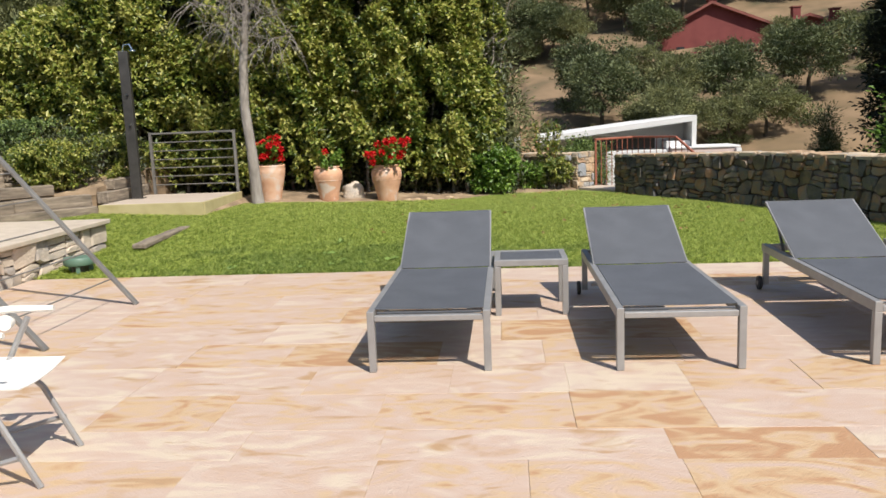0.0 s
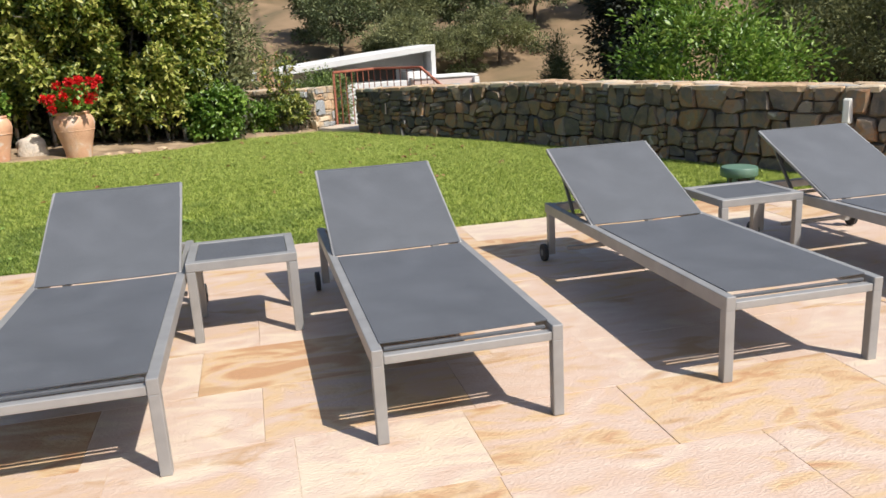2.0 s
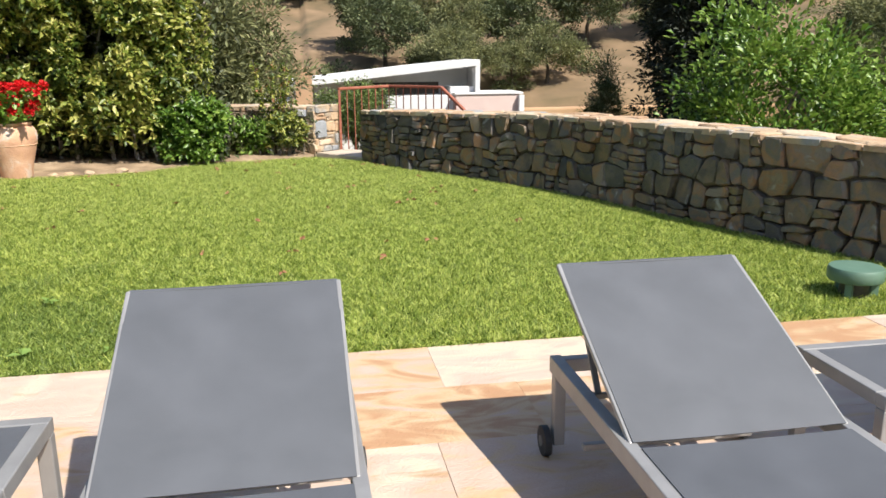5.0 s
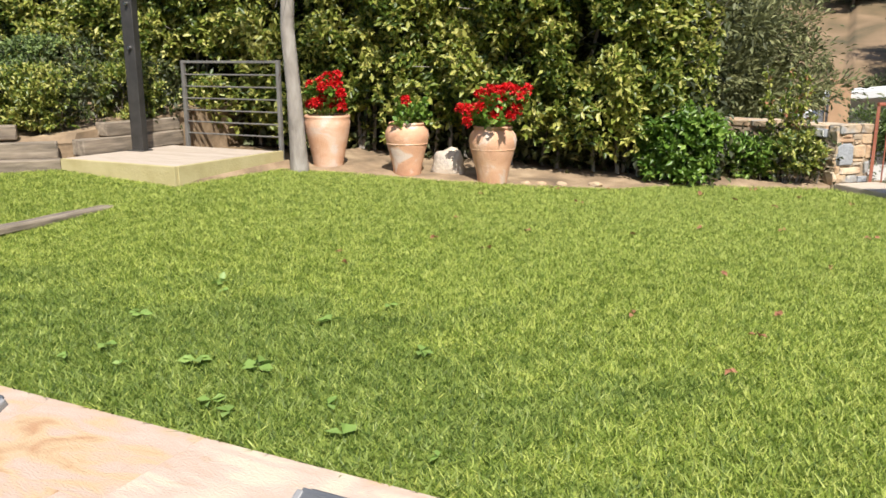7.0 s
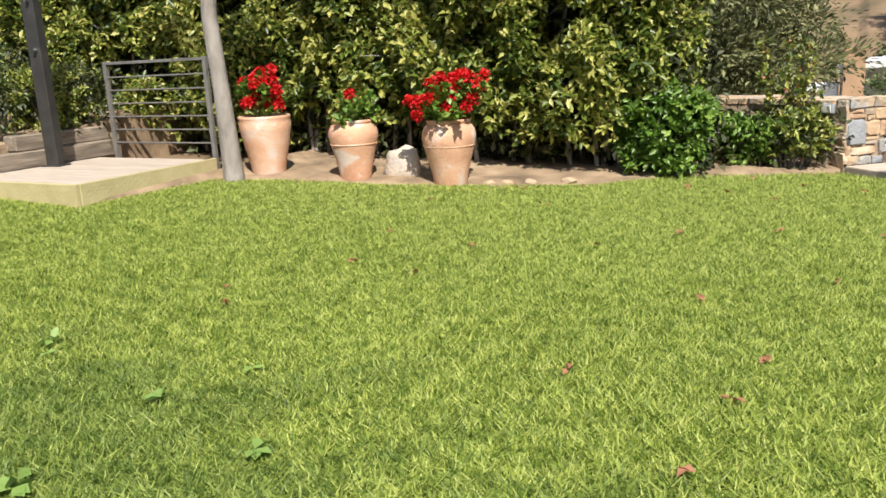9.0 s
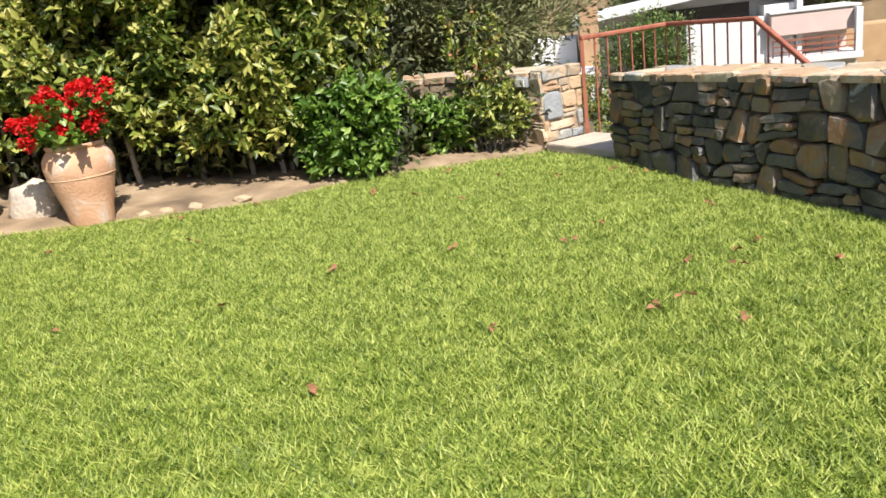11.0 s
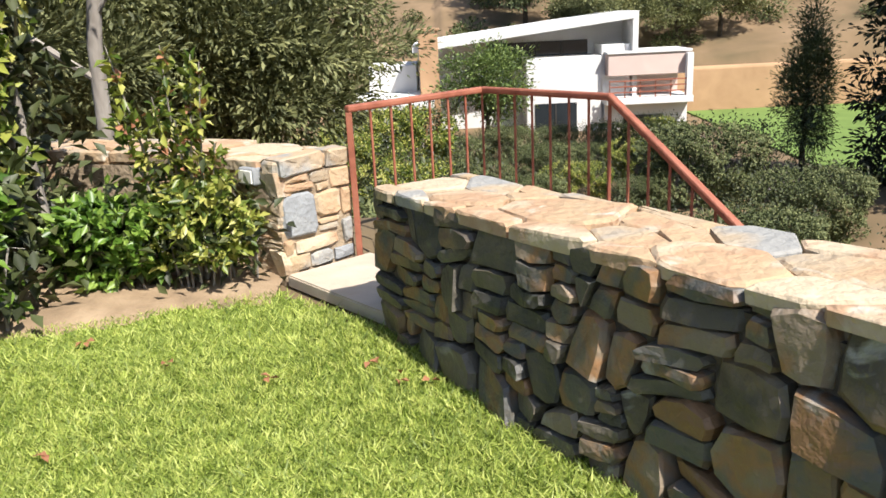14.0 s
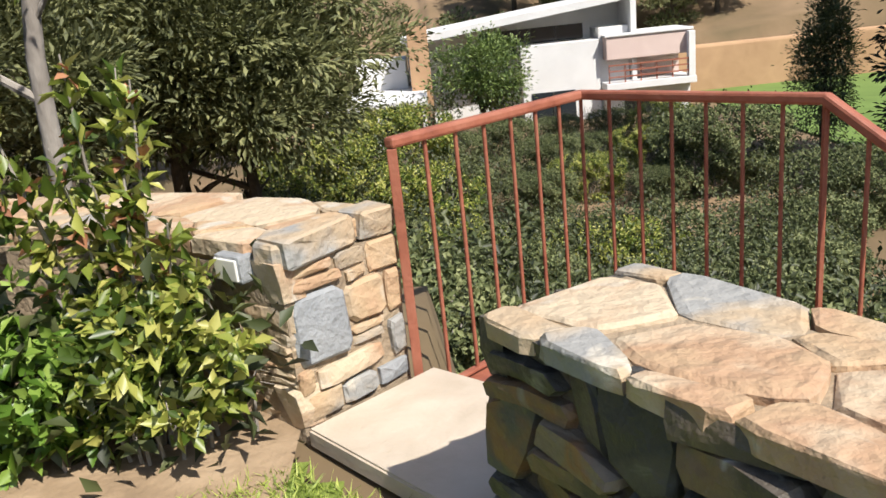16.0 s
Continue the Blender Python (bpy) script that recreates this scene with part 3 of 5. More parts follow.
# ---- shower deck, fence, sleepers ----
DZ = float(lawn_height(np.array(-4.8), np.array(12.5))) + 0.16
deck = thing("shower_deck", "low timber shower platform with yellowish edge boards", "deck")
k = 0
y = 12.10
while y < 13.65:
    part("board", box(-5.62, -4.09, y, y + 0.135, DZ - 0.028, DZ, 0.004), "deck", deck)
    y += 0.142
part("fascia", box(-5.65, -4.06, 12.055, 12.095, DZ - 0.24, DZ - 0.004, 0.004), "deck_edge", deck, "yellowish treated edge board")
part("fascia", box(-4.085, -4.045, 12.097, 13.78, DZ - 0.24, DZ - 0.004, 0.004), "deck_edge", deck, "yellowish treated edge board")
part("frame", box(-5.6, -4.10, 12.13, 13.70, DZ - 0.3, DZ - 0.032), "timber", deck)

shower = thing("outdoor_shower", "dark grey post outdoor shower with small chrome head", "shower", (-5.48, 13.0, DZ), 8)
part("post", box(-0.075, 0.075, -0.05, 0.05, 0, 2.28, 0.006), "dark_metal", shower)
part("base_plate", box(-0.11, 0.11, -0.09, 0.09, 0, 0.012, 0.003), "dark_metal", shower)
tubes("shower_arm", [([(0.0, -0.02, 2.27), (0.03, -0.05, 2.37), (0.12, -0.08, 2.38), (0.17, -0.10, 2.30)], [0.012] * 4)], "chrome", shower, "bent chrome shower arm")
V, F = lathe([(0.0, 0.0), (0.055, 0.0), (0.05, 0.015), (0.015, 0.03), (0.0, 0.03)], 18)
head = raw("shower_head", V, F, "chrome", shower, "", True)
head.matrix_basis = pose(0.17, -0.10, 2.27)
for z in (1.15, 1.62):
    tubes("valve", [([(0.02, -0.05, z), (0.02, -0.09, z)], [0.02, 0.016])], "chrome", shower)

fence = thing("metal_fence", "dark metal fence panel with seven horizontal bars", "fence")
fz = DZ
for x, y in ((-5.58, 13.88), (-4.13, 13.86)):
    part("post", box(x - 0.022, x + 0.022, y - 0.022, y + 0.022, fz - 0.25, fz + 1.02, 0.003), "grey_metal", fence)
for i in range(7):
    z = fz + 0.14 + i * 0.142
    if i < 6:
        tubes("bar", [([(-5.56, 13.88, z), (-4.15, 13.86, z)], [0.009, 0.009])], "grey_metal", fence)
    else:
        part("top_rail", beam((-5.60, 13.88, fz + 1.0), (-4.11, 13.86, fz + 1.0), 0.04, 0.03, 0.003), "grey_metal", fence)


def sleeper(a, b, h=0.17, w=0.17, label="weathered timber sleeper edging the raised bed"):
    mid = (Vector(a) + Vector(b)) / 2
    d = Vector(b) - Vector(a)
    bm = bmesh.new()
    L = d.length
    add_box(bm, -L / 2, L / 2, -w / 2, w / 2, -h / 2, h / 2)
    bmesh.ops.subdivide_edges(bm, edges=[e for e in bm.edges if abs(e.verts[0].co.x - e.verts[1].co.x) > 0.1], cuts=7)
    for v in bm.verts:
        v.co += Vector((0, noise.noise(v.co * 2.1 + mid) * 0.012, noise.noise(v.co * 2.7 + mid * 2) * 0.012))
    bmesh.ops.bevel(bm, geom=[e for e in bm.edges if len(e.link_faces) == 2 and e.calc_face_angle(0) > 0.9], offset=0.012, segments=1, affect="EDGES")
    ob = part("timber_sleeper", bm, "timber")
    ob.matrix_world = Matrix.Translation(mid) @ pose(0, 0, 0, 0, 0, math.degrees(math.atan2(d.y, d.x)))
    return tagged(ob, label, "sleeper", "timber sleepers")


LZ = DZ - 0.16
for lift, back, cuts in ((0.06, 0.0, (0.0, 1.55, 3.3)), (0.23, 0.14, (0.02, 1.1, 2.4, 3.6))):
    for s0, s1 in zip(cuts, cuts[1:]):
        sleeper((-5.72 - 0.64 * s0 - 0.77 * back, 12.12 - 0.77 * s0 + 0.64 * back, LZ + lift), (-5.72 - 0.64 * s1 - 0.77 * back, 12.12 - 0.77 * s1 + 0.64 * back, LZ + lift), 0.18)
sleeper((-5.72, 12.35, LZ + 0.235), (-5.80, 13.95, LZ + 0.235), 0.18)
sleeper((-5.80, 12.75, LZ + 0.405), (-5.88, 13.98, LZ + 0.405), 0.16)
sleeper((-6.35, 12.1, LZ + 0.405), (-7.3, 11.0, LZ + 0.405), 0.16)
sleeper((-7.3, 12.4, LZ + 0.5), (-8.9, 10.6, LZ + 0.5), 0.2)
for k in range(3):
    sleeper((-7.0 - 0.09 * k, 12.85 + 0.07 * k, LZ + 0.42 + 0.165 * k), (-8.25 - 0.09 * k, 11.3 + 0.07 * k, LZ + 0.42 + 0.165 * k), 0.16, 0.2)
sleeper((-3.98, 11.15, 0.155), (-3.88, 9.55, 0.08), 0.06, 0.16, "weathered timber sleeper sunk flush into the lawn")
bm = box(-9.8, -5.85, 8.4, 15.5, 0.0, LZ + 0.27)
bmesh.ops.subdivide_edges(bm, edges=bm.edges[:], cuts=6, use_grid_fill=True)
for v in bm.verts:
    if v.co.x > -9.7 and v.co.z > 0.3:
        v.co.z += noise.noise(v.co * 1.3) * 0.06 + max(0, v.co.y - 11.5) * 0.10
    v.co.y = max(v.co.y, max(12.40 + (v.co.x + 5.85) * 1.2, 8.4))
tagged(part("raised_bed", bm, "soil", smooth=True), "raised bed of dry soil behind sleepers", "soil", kind="structure")

# ---- pots with geraniums ----


def make_pot(at, s, turn, belly=1.0, red=26, green=150, tilt=0.0):
    t = thing("terracotta_pot", "tall weathered terracotta jar standing beside the lawn", "pot", at, turn, "terracotta jars along the hedge")
    # open-mouthed jar, or one drawn in above the shoulder
    prof = [(0.0, 0.01), (0.165, 0.0), (0.172, 0.02), (0.19, 0.14), (0.232, 0.32), (0.262, 0.47), (0.270, 0.545), (0.262, 0.575), (0.268, 0.590), (0.270, 0.605), (0.262, 0.618), (0.240, 0.615), (0.232, 0.57), (0.0, 0.55)] if not belly else [
        (0.0, 0.01), (0.165, 0.0), (0.172, 0.02), (0.185, 0.12), (0.225, 0.28), (0.262, 0.42), (0.272, 0.49), (0.262, 0.55), (0.235, 0.595), (0.212, 0.615), (0.222, 0.628), (0.225, 0.642), (0.215, 0.655), (0.195, 0.652), (0.188, 0.60), (0.0, 0.57)]
    V, F = lathe([(r * s, z * s) for r, z in prof], 36)
    V = [(x * (1 + 0.012 * math.sin(9 * z + turn)), y, z) for x, y, z in V]
    jar = raw("jar", V, F, "terracotta", t, "", True)
    for z in (0.385,) if belly else ():
        Vr, Fr = lathe([(0.250 * s, z * s), (0.259 * s + 0.002, (z + 0.010) * s), (0.258 * s, (z + 0.02) * s)], 36)
        raw("band", Vr, Fr, "terracotta", jar, "", True)
    V, F = lathe([(0.0, 0.59 * s), (0.19 * s, 0.585 * s)], 20)
    raw("potting_soil", V, F, "soil", t, "dark potting soil")
    return t


def make_geranium(at, s, red, green, wide, label):
    """Leaves and round red flower heads rising out of a pot."""
    t = thing("geranium", label, "plant", at, 0, "plants in the terracotta jars")
    stems, heads = [], []
    for _ in range(green):
        a, r = rng.uniform(0, 6.28), rng.uniform(0.02, 0.14)
        o = np.array([math.cos(a), math.sin(a)]) * wide * rng.uniform(0.3, 1.0)
        tip = np.array([o[0] + 0.06, o[1] - 0.04, rng.uniform(0.05, 0.36) * s])
        stems.append(([(r * math.cos(a) * 0.6, r * math.sin(a) * 0.6, -0.08), (tip[0] * 0.6, tip[1] * 0.6, tip[2] * 0.7), tuple(tip)], [0.005, 0.004, 0.003]))
        heads.append(tip)
    tubes("stems", stems, "leaf_fresh", t, sides=5)
    H = np.array(heads)
    b, w, L, W = rosettes(np.concatenate([H, H * 0.8 - np.array([0, 0, 0.02])]), np.concatenate([H, H]) * 0.6 + np.array([0, -0.1, 0.3]), 9, 0.075, 0.06)
    leaf_mesh("leaves", b, w, L, W, "leaf_fresh", t)
    for _ in range(red):
        a = rng.uniform(0, 6.28)
        p = np.array([math.cos(a) * wide * rng.uniform(0.1, 1.05), math.sin(a) * wide * rng.uniform(0.1, 0.9) - 0.06, rng.uniform(0.10, 0.42) * s])
        d = unit(rng.normal(size=(70, 3)) + np.array([0, -0.3, 0.4]))
        leaf_mesh("flower_head", p + d * rng.uniform(0.015, 0.05, (70, 1)), unit(d + rng.normal(size=d.shape) * 0.6), 0.036, 0.036, "petal", t, "red clustered flower head")
    return t


POTS = [(-3.65, 14.12, 1.0, 0), (-2.68, 14.28, 0.92, 1), (-1.69, 14.44, 0.97, 1)]
for i, (x, y, s, b) in enumerate(POTS):
    z = float(lawn_height(np.array(x), np.array(y))) + 0.0
    make_pot((x, y, z), s, i * 40, b)
    make_geranium((x, y, z + 0.60 * s), (1.15, 0.75, 1.1)[i], (24, 1, 30)[i], (22, 16, 34)[i], (0.24, 0.22, 0.38)[i],
                  ("bushy red geranium growing in a terracotta jar", "small green geranium with one red bloom in a jar", "wide red geranium spilling over a terracotta jar")[i])


def rock(name, at, size, mat, label, seed):
    bm = bmesh.new()
    bmesh.ops.create_icosphere(bm, subdivisions=3, radius=1)
    for v in bm.verts:
        n0 = noise.noise(v.co * 1.4 + Vector((seed, 0, 0))) * 0.35 + noise.noise(v.co * 4 + Vector((0, seed, 0))) * 0.08
        v.co = Vector((v.co.x * size[0], v.co.y * size[1], max(v.co.z, -0.5) * size[2])) * (1 + n0)
    ob = part(name, bm, mat, smooth=True)
    ob.matrix_world = pose(*at)
    return tagged(ob, label, "rock")


rock("boulder", (-2.32, 14.62, 0.20), (0.22, 0.16, 0.20), "pale_rubble", "pale sandstone boulder beside a terracotta jar", 3)
for i, (x, y) in enumerate(((-1.2, 14.68), (-1.0, 14.8), (-0.65, 14.95), (-1.36, 14.62))):
    rock("small_stone", (x, y, 0.04), (0.07, 0.05, 0.035), "cap", "small pale stone on the soil under the hedge", i + 8)

# ---- trees and shrubs ----


def limb_specs(h, r, spread, n, seed, start=0.3, wob=0.15):
    rd = random.Random(seed)
    specs = []
    tp = [Vector((0, 0, -0.3))]
    for i in range(1, 7):
        tp.append(Vector((rd.uniform(-wob, wob) * i * 0.4, rd.uniform(-wob, wob) * i * 0.4, h * 0.8 * i / 6)))
    specs.append((tp, [r * (1.25 - 0.17 * i) for i in range(7)]))
    for k in range(n):
        i = rd.uniform(start, 0.95) * 6
        b = tp[int(i)].lerp(tp[min(int(i) + 1, 6)], i % 1)
        a = 2.4 * k + rd.uniform(-0.5, 0.5)
        e = b + Vector((math.cos(a) * spread, math.sin(a) * spread, h * rd.uniform(0.1, 0.28))) * rd.uniform(0.6, 1.0)
        m = b.lerp(e, 0.5) + Vector((rd.uniform(-0.2, 0.2), rd.uniform(-0.2, 0.2), rd.uniform(0, 0.25))) * spread * 0.4
        specs.append(([b, m, e], [r * 0.5, r * 0.3, r * 0.1]))
    return specs


def crown_points(n_clump, per, rx, rz, zc, clump_r, seed, hollow=0.45, cone=0.0):
    g = np.random.default_rng(seed)
    d = unit(g.normal(size=(n_clump, 3)))
    rr = g.uniform(hollow, 1.0, (n_clump, 1)) ** 0.6
    c = d * rr * (1 + 0.22 * np.sin(d[:, :1] * 4 + seed) + 0.18 * np.cos(d[:, 1:2] * 5 - seed))
    c = c * np.array([rx, rx, rz]) + np.array([0, 0, zc])
    if cone:
        f = 1 - cone * np.clip((c[:, 2:] - (zc - rz)) / (2 * rz), 0, 1)
        c[:, :2] *= f
    p = np.repeat(c, per, axis=0)
    o = g.normal(size=p.shape)
    p = p + o * clump_r * np.array([1, 1, 0.7]) * 0.55
    return p, unit(o + 0.6 * unit(p - np.array([0, 0, zc - rz * 0.3])) + np.array([0, 0, 0.25]))


def make_tree(name, label, cat, at, h, rx, trunk_r, clumps, per, clump_r, leaf, leaf_w, mat, seed, bark="dark_bark", zc=0.68, rz=0.34, limbs=8, cone=0.0, group="", hollow=0.45):
    t = thing(name, label, cat, at, 0, group)
    trunk_spec, *rest_specs = limb_specs(h, trunk_r, rx * 0.75, limbs, seed)
    tubes("trunk", [trunk_spec], bark, t)
    for spec in rest_specs:
        tubes("limb", [spec], bark, t, sides=5)
    p, w = crown_points(clumps, per, rx, h * rz, h * zc, clump_r, seed, hollow, cone)
    L = leaf * np.random.default_rng(seed).uniform(0.6, 1.3, len(p))
    leaf_mesh("crown", p, w, L, leaf_w * L / leaf, mat, t)
    return t


def hedge_shrub(at, wx, dy, h, n, seed, mat="leaf", size=0.085, label="tall dense evergreen hedge shrub with yellowish green leaves", name="hedge_shrub", group="hedge shrubs", low=0.05, stems=9, inner=1.0):
    """Upright shrub: many stems, whorls of leaves thickest on its outside, leaves within coloured darker for the shade
    there.
    """
    g = np.random.default_rng(seed)
    t = thing(name, label, "shrub", at, 0, group)
    sp = []
    k_s = min(1.0, 0.12 + h / 3.5)
    for k in range(stems):
        x, y = g.uniform(-wx * 0.8, wx * 0.8), g.uniform(-dy * 0.4, dy * 0.6)
        top = g.uniform(0.6, 1.0) * h
        sp.append(([(x, y, -0.1), (x + g.uniform(-.15, .15) * k_s, y, top * 0.35), (x + g.uniform(-.3, .3) * k_s, y + g.uniform(-.2, .2) * k_s, top * 0.7), (x + g.uniform(-.5, .5) * k_s, y + g.uniform(-.3, .3) * k_s, top)],
                   [q * k_s for q in (0.03, 0.025, 0.017, 0.006)]))
        for j in range(4):
            b = np.array([x, y, top * g.uniform(0.2, 0.8)])
            e = b + np.array([g.uniform(-.5, .5), g.uniform(-.7, .2), g.uniform(.1, .5)]) * k_s
            sp.append(([tuple(b), tuple((b + e) / 2 + np.array([0, 0, .05])), tuple(e)], [0.012 * k_s, 0.008 * k_s, 0.004 * k_s]))
    tubes("branchwork", sp, "bark", t, sides=5)["kind"] = "stuff"
    u = g.uniform(-1, 1, (n, 3))
    zz = low + (1 - low) * (u[:, 2] * 0.5 + 0.5) ** 0.85
    prof = np.where(zz > 0.75, np.sqrt(np.clip(1 - ((zz - 0.75) / 0.27) ** 2, 0.02, 1)), 0.82 + 0.24 * zz)
    lump = 1 + 0.22 * np.sin(u[:, 0] * 5 + seed) * np.sin(zz * 9 + seed * 2) + 0.12 * np.sin(u[:, 0] * 11 + zz * 17)
    x = u[:, 0] * wx * prof
    face = -dy * lump * prof * np.sqrt(np.clip(1 - 0.75 * u[:, 0] ** 2, 0.05, 1))
    depth = np.abs(g.normal(size=n)) * 0.22
    c = np.stack([x, face + depth, zz * h], 1)
    out = np.stack([u[:, 0] * 0.6, -np.ones(n), np.full(n, 0.55)], 1) + g.normal(size=(n, 3)) * 0.35
    gap = np.sin(x * 4.3 + seed) * np.sin(zz * h * 3.7 + 1.7 * seed) + 0.6 * np.sin(x * 9.1 - zz * h * 7.3)
    if h > 2:
        # boughs stand out of the face as rounded puffs with dark gaps between them
        m_c = int(10 * h * wx)
        bc = np.stack([g.uniform(-wx, wx, m_c), g.uniform(0.3, h, m_c), g.uniform(0.22, 0.50, m_c), g.uniform(0.5, 1.0, m_c)], 1)
        q = 1 - ((x[:, None] - bc[:, 0]) ** 2 + (zz[:, None] * h - bc[:, 1]) ** 2 * 1.3) / bc[:, 2] ** 2
        puff = np.max(np.clip(q, 0, 1) ** 0.5 * bc[:, 3], axis=1)
        c[:, 1] -= 0.42 * puff - 0.16
        kp = (puff > 0.24 + 0.14 * g.normal(size=n)) & (g.uniform(0, 1, n) < 0.08 + zz * h / 1.5)
    else:
        kp = gap > -0.55 + 0.35 * g.normal(size=n) - 0.2 * zz
    b, w, L, W = rosettes(c[kp], out[kp], 8, size, size * 0.46)
    leaf_mesh("crown", b, w, L, W, mat, t, facing=(0.25, -0.45, 0.75))
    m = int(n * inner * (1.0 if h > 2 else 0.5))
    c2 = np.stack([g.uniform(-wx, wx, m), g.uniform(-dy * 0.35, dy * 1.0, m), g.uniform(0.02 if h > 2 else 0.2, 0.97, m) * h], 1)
    leaf_mesh("inner_foliage", np.repeat(c2, 3, 0) + g.normal(size=(m * 3, 3)) * 0.09, g.normal(size=(m * 3, 3)) + np.array([0, -0.2, 0]), size * 1.25, size * 0.6, "leaf_shade", t, "inner leaves coloured dark for the shade inside the shrub")
    return t


HEDGE = [(-12.6, 13.2, 1.2, 0.8, 2.9, 2000), (-11.0, 14.3, 1.2, 0.8, 2.7, 2000), (-9.3, 15.1, 1.15, 0.8, 2.9, 2200), (-7.7, 15.4, 1.1, 0.8, 3.6, 2800), (-6.2, 15.4, 1.05, 0.8, 4.7, 3400), (-4.75, 15.6, 1.0, 0.8, 4.9, 3800),
         (-3.35, 15.72, 1.0, 0.8, 4.7, 4000), (-2.0, 15.8, 1.0, 0.85, 4.8, 4200), (-0.75, 16.15, 0.95, 0.95, 4.3, 4400), (-0.2, 16.6, 0.6, 0.6, 3.8, 2300)]
for i, (x, y, wx, dy, h, n) in enumerate(HEDGE):
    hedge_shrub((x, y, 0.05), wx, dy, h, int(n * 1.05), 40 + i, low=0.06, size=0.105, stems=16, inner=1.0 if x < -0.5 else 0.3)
# lower shrubs at the end of the hedge and in the bed by the gate
hedge_shrub((0.12, 15.72, 0.0), 0.46, 0.36, 0.85, 620, 71, "leaf_fresh", 0.10, "low bright green oleander-like bush under the hedge", "green_bush", "bushes by the hedge", 0.1, 6)
hedge_shrub((0.80, 16.42, 0.0), 0.34, 0.26, 0.50, 320, 72, "leaf_fresh", 0.085, "low leafy bush in the dry bed by the wall", "green_bush", "bushes by the hedge", 0.15, 6)
hedge_shrub((1.34, 16.36, 0.0), 0.30, 0.20, 0.58, 210, 73, "leaf", 0.075, "sparse green and yellow shrub with brown twigs by the pillar", "twiggy_shrub", "bushes by the hedge", 0.26, 16)
g73 = np.random.default_rng(5)
dry = thing("twiggy_sapling", "thin upright sapling with dry reddish leaves", "shrub", (1.22, 16.45, 0))
sp, tips = [], []
for k in range(8):
    a = g73.uniform(-0.32, 0.32)
    hh = g73.uniform(0.8, 1.35)
    pts = [(a * 0.3, 0, 0), (a * 0.6, g73.uniform(-.05, .05), hh * 0.5), (a, g73.uniform(-.1, .1), hh)]
    sp.append((pts, [0.012, 0.008, 0.003]))
    for j in range(10):
        q = np.array(pts[1]) * (1 - j / 10) + np.array(pts[2]) * j / 10
        tips.append(q)
tubes("branchwork", sp, "bark", dry, sides=5)["kind"] = "stuff"
tips = np.array(tips)
b, w, L, W = rosettes(tips, np.array([[0, -.3, 1.0]]) + tips * 0, 7, 0.085, 0.036)
leaf_mesh("green_leaves", b, w, L, W, "leaf", dry)
b, w, L, W = rosettes(tips[::3], np.array([[0, -.3, 0.2]]) + tips[::3] * 0, 3, 0.06, 0.035)
leaf_mesh("dry_leaves", b, w, L, W, "leaf_dry", dry, "dry reddish brown leaves")
# shrubs in the raised bed
for i, (x, y, wx, h) in enumerate(((-6.6, 12.6, 0.6, 0.75), (-9.0, 12.9, 0.75, 1.1), (-8.2, 10.9, 0.7, 0.95), (-6.25, 13.75, 0.5, 0.8), (-7.4, 13.4, 0.8, 1.1), (-9.3, 11.9, 0.8, 1.2))):
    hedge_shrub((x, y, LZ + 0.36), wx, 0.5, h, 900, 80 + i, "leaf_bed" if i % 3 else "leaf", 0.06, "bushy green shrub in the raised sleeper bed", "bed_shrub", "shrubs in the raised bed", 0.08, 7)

# the grey-trunked tree beside the jars
gt = thing("bare_tree", "grey trunked tree with fine bare twigs beside the jars", "tree", (-3.76, 13.68, 0.14))
g9 = random.Random(4)
trunk = [(0.02, 0, -0.1), (0.0, 0, 0.25), (-0.03, 0, 0.9), (-0.10, 0.02, 1.6), (-0.07, 0.03, 2.3), (0.02, 0.05, 3.0), (0.05, 0.08, 3.7)]
tubes("trunk", [(trunk, [0.115, 0.098, 0.082, 0.078, 0.07, 0.055, 0.03])], "bark", gt, sides=12)
lm, tw = [], []
for k in range(11):
    b = Vector(trunk[4]).lerp(Vector(trunk[6]), k / 11)
    a = 2.4 * k
    e = b + Vector((math.cos(a) * 0.85, math.sin(a) * 0.7, g9.uniform(0.3, 0.8)))
    mid = b.lerp(e, 0.5) + Vector((0, 0, 0.15))
    lm.append(([b, mid, e], [0.022, 0.011, 0.004]))
    for j in range(34):
        s = b.lerp(mid, g9.uniform(0.4, 1)) if j % 3 == 0 else mid.lerp(e, g9.uniform(0, 1))
        d = Vector((g9.uniform(-.5, .5), g9.uniform(-.5, .3), g9.uniform(-0.75, 0.3)))
        tw.append(([s, s + d * 0.5 + Vector((0, 0, .08)), s + d], [0.005, 0.004, 0.002]))
for spec in lm:
    tubes("limb", [spec], "bark", gt, sides=6)
tubes("twig_mass", tw, "bark", gt, "fine pale bare twigs", sides=4)["kind"] = "stuff"

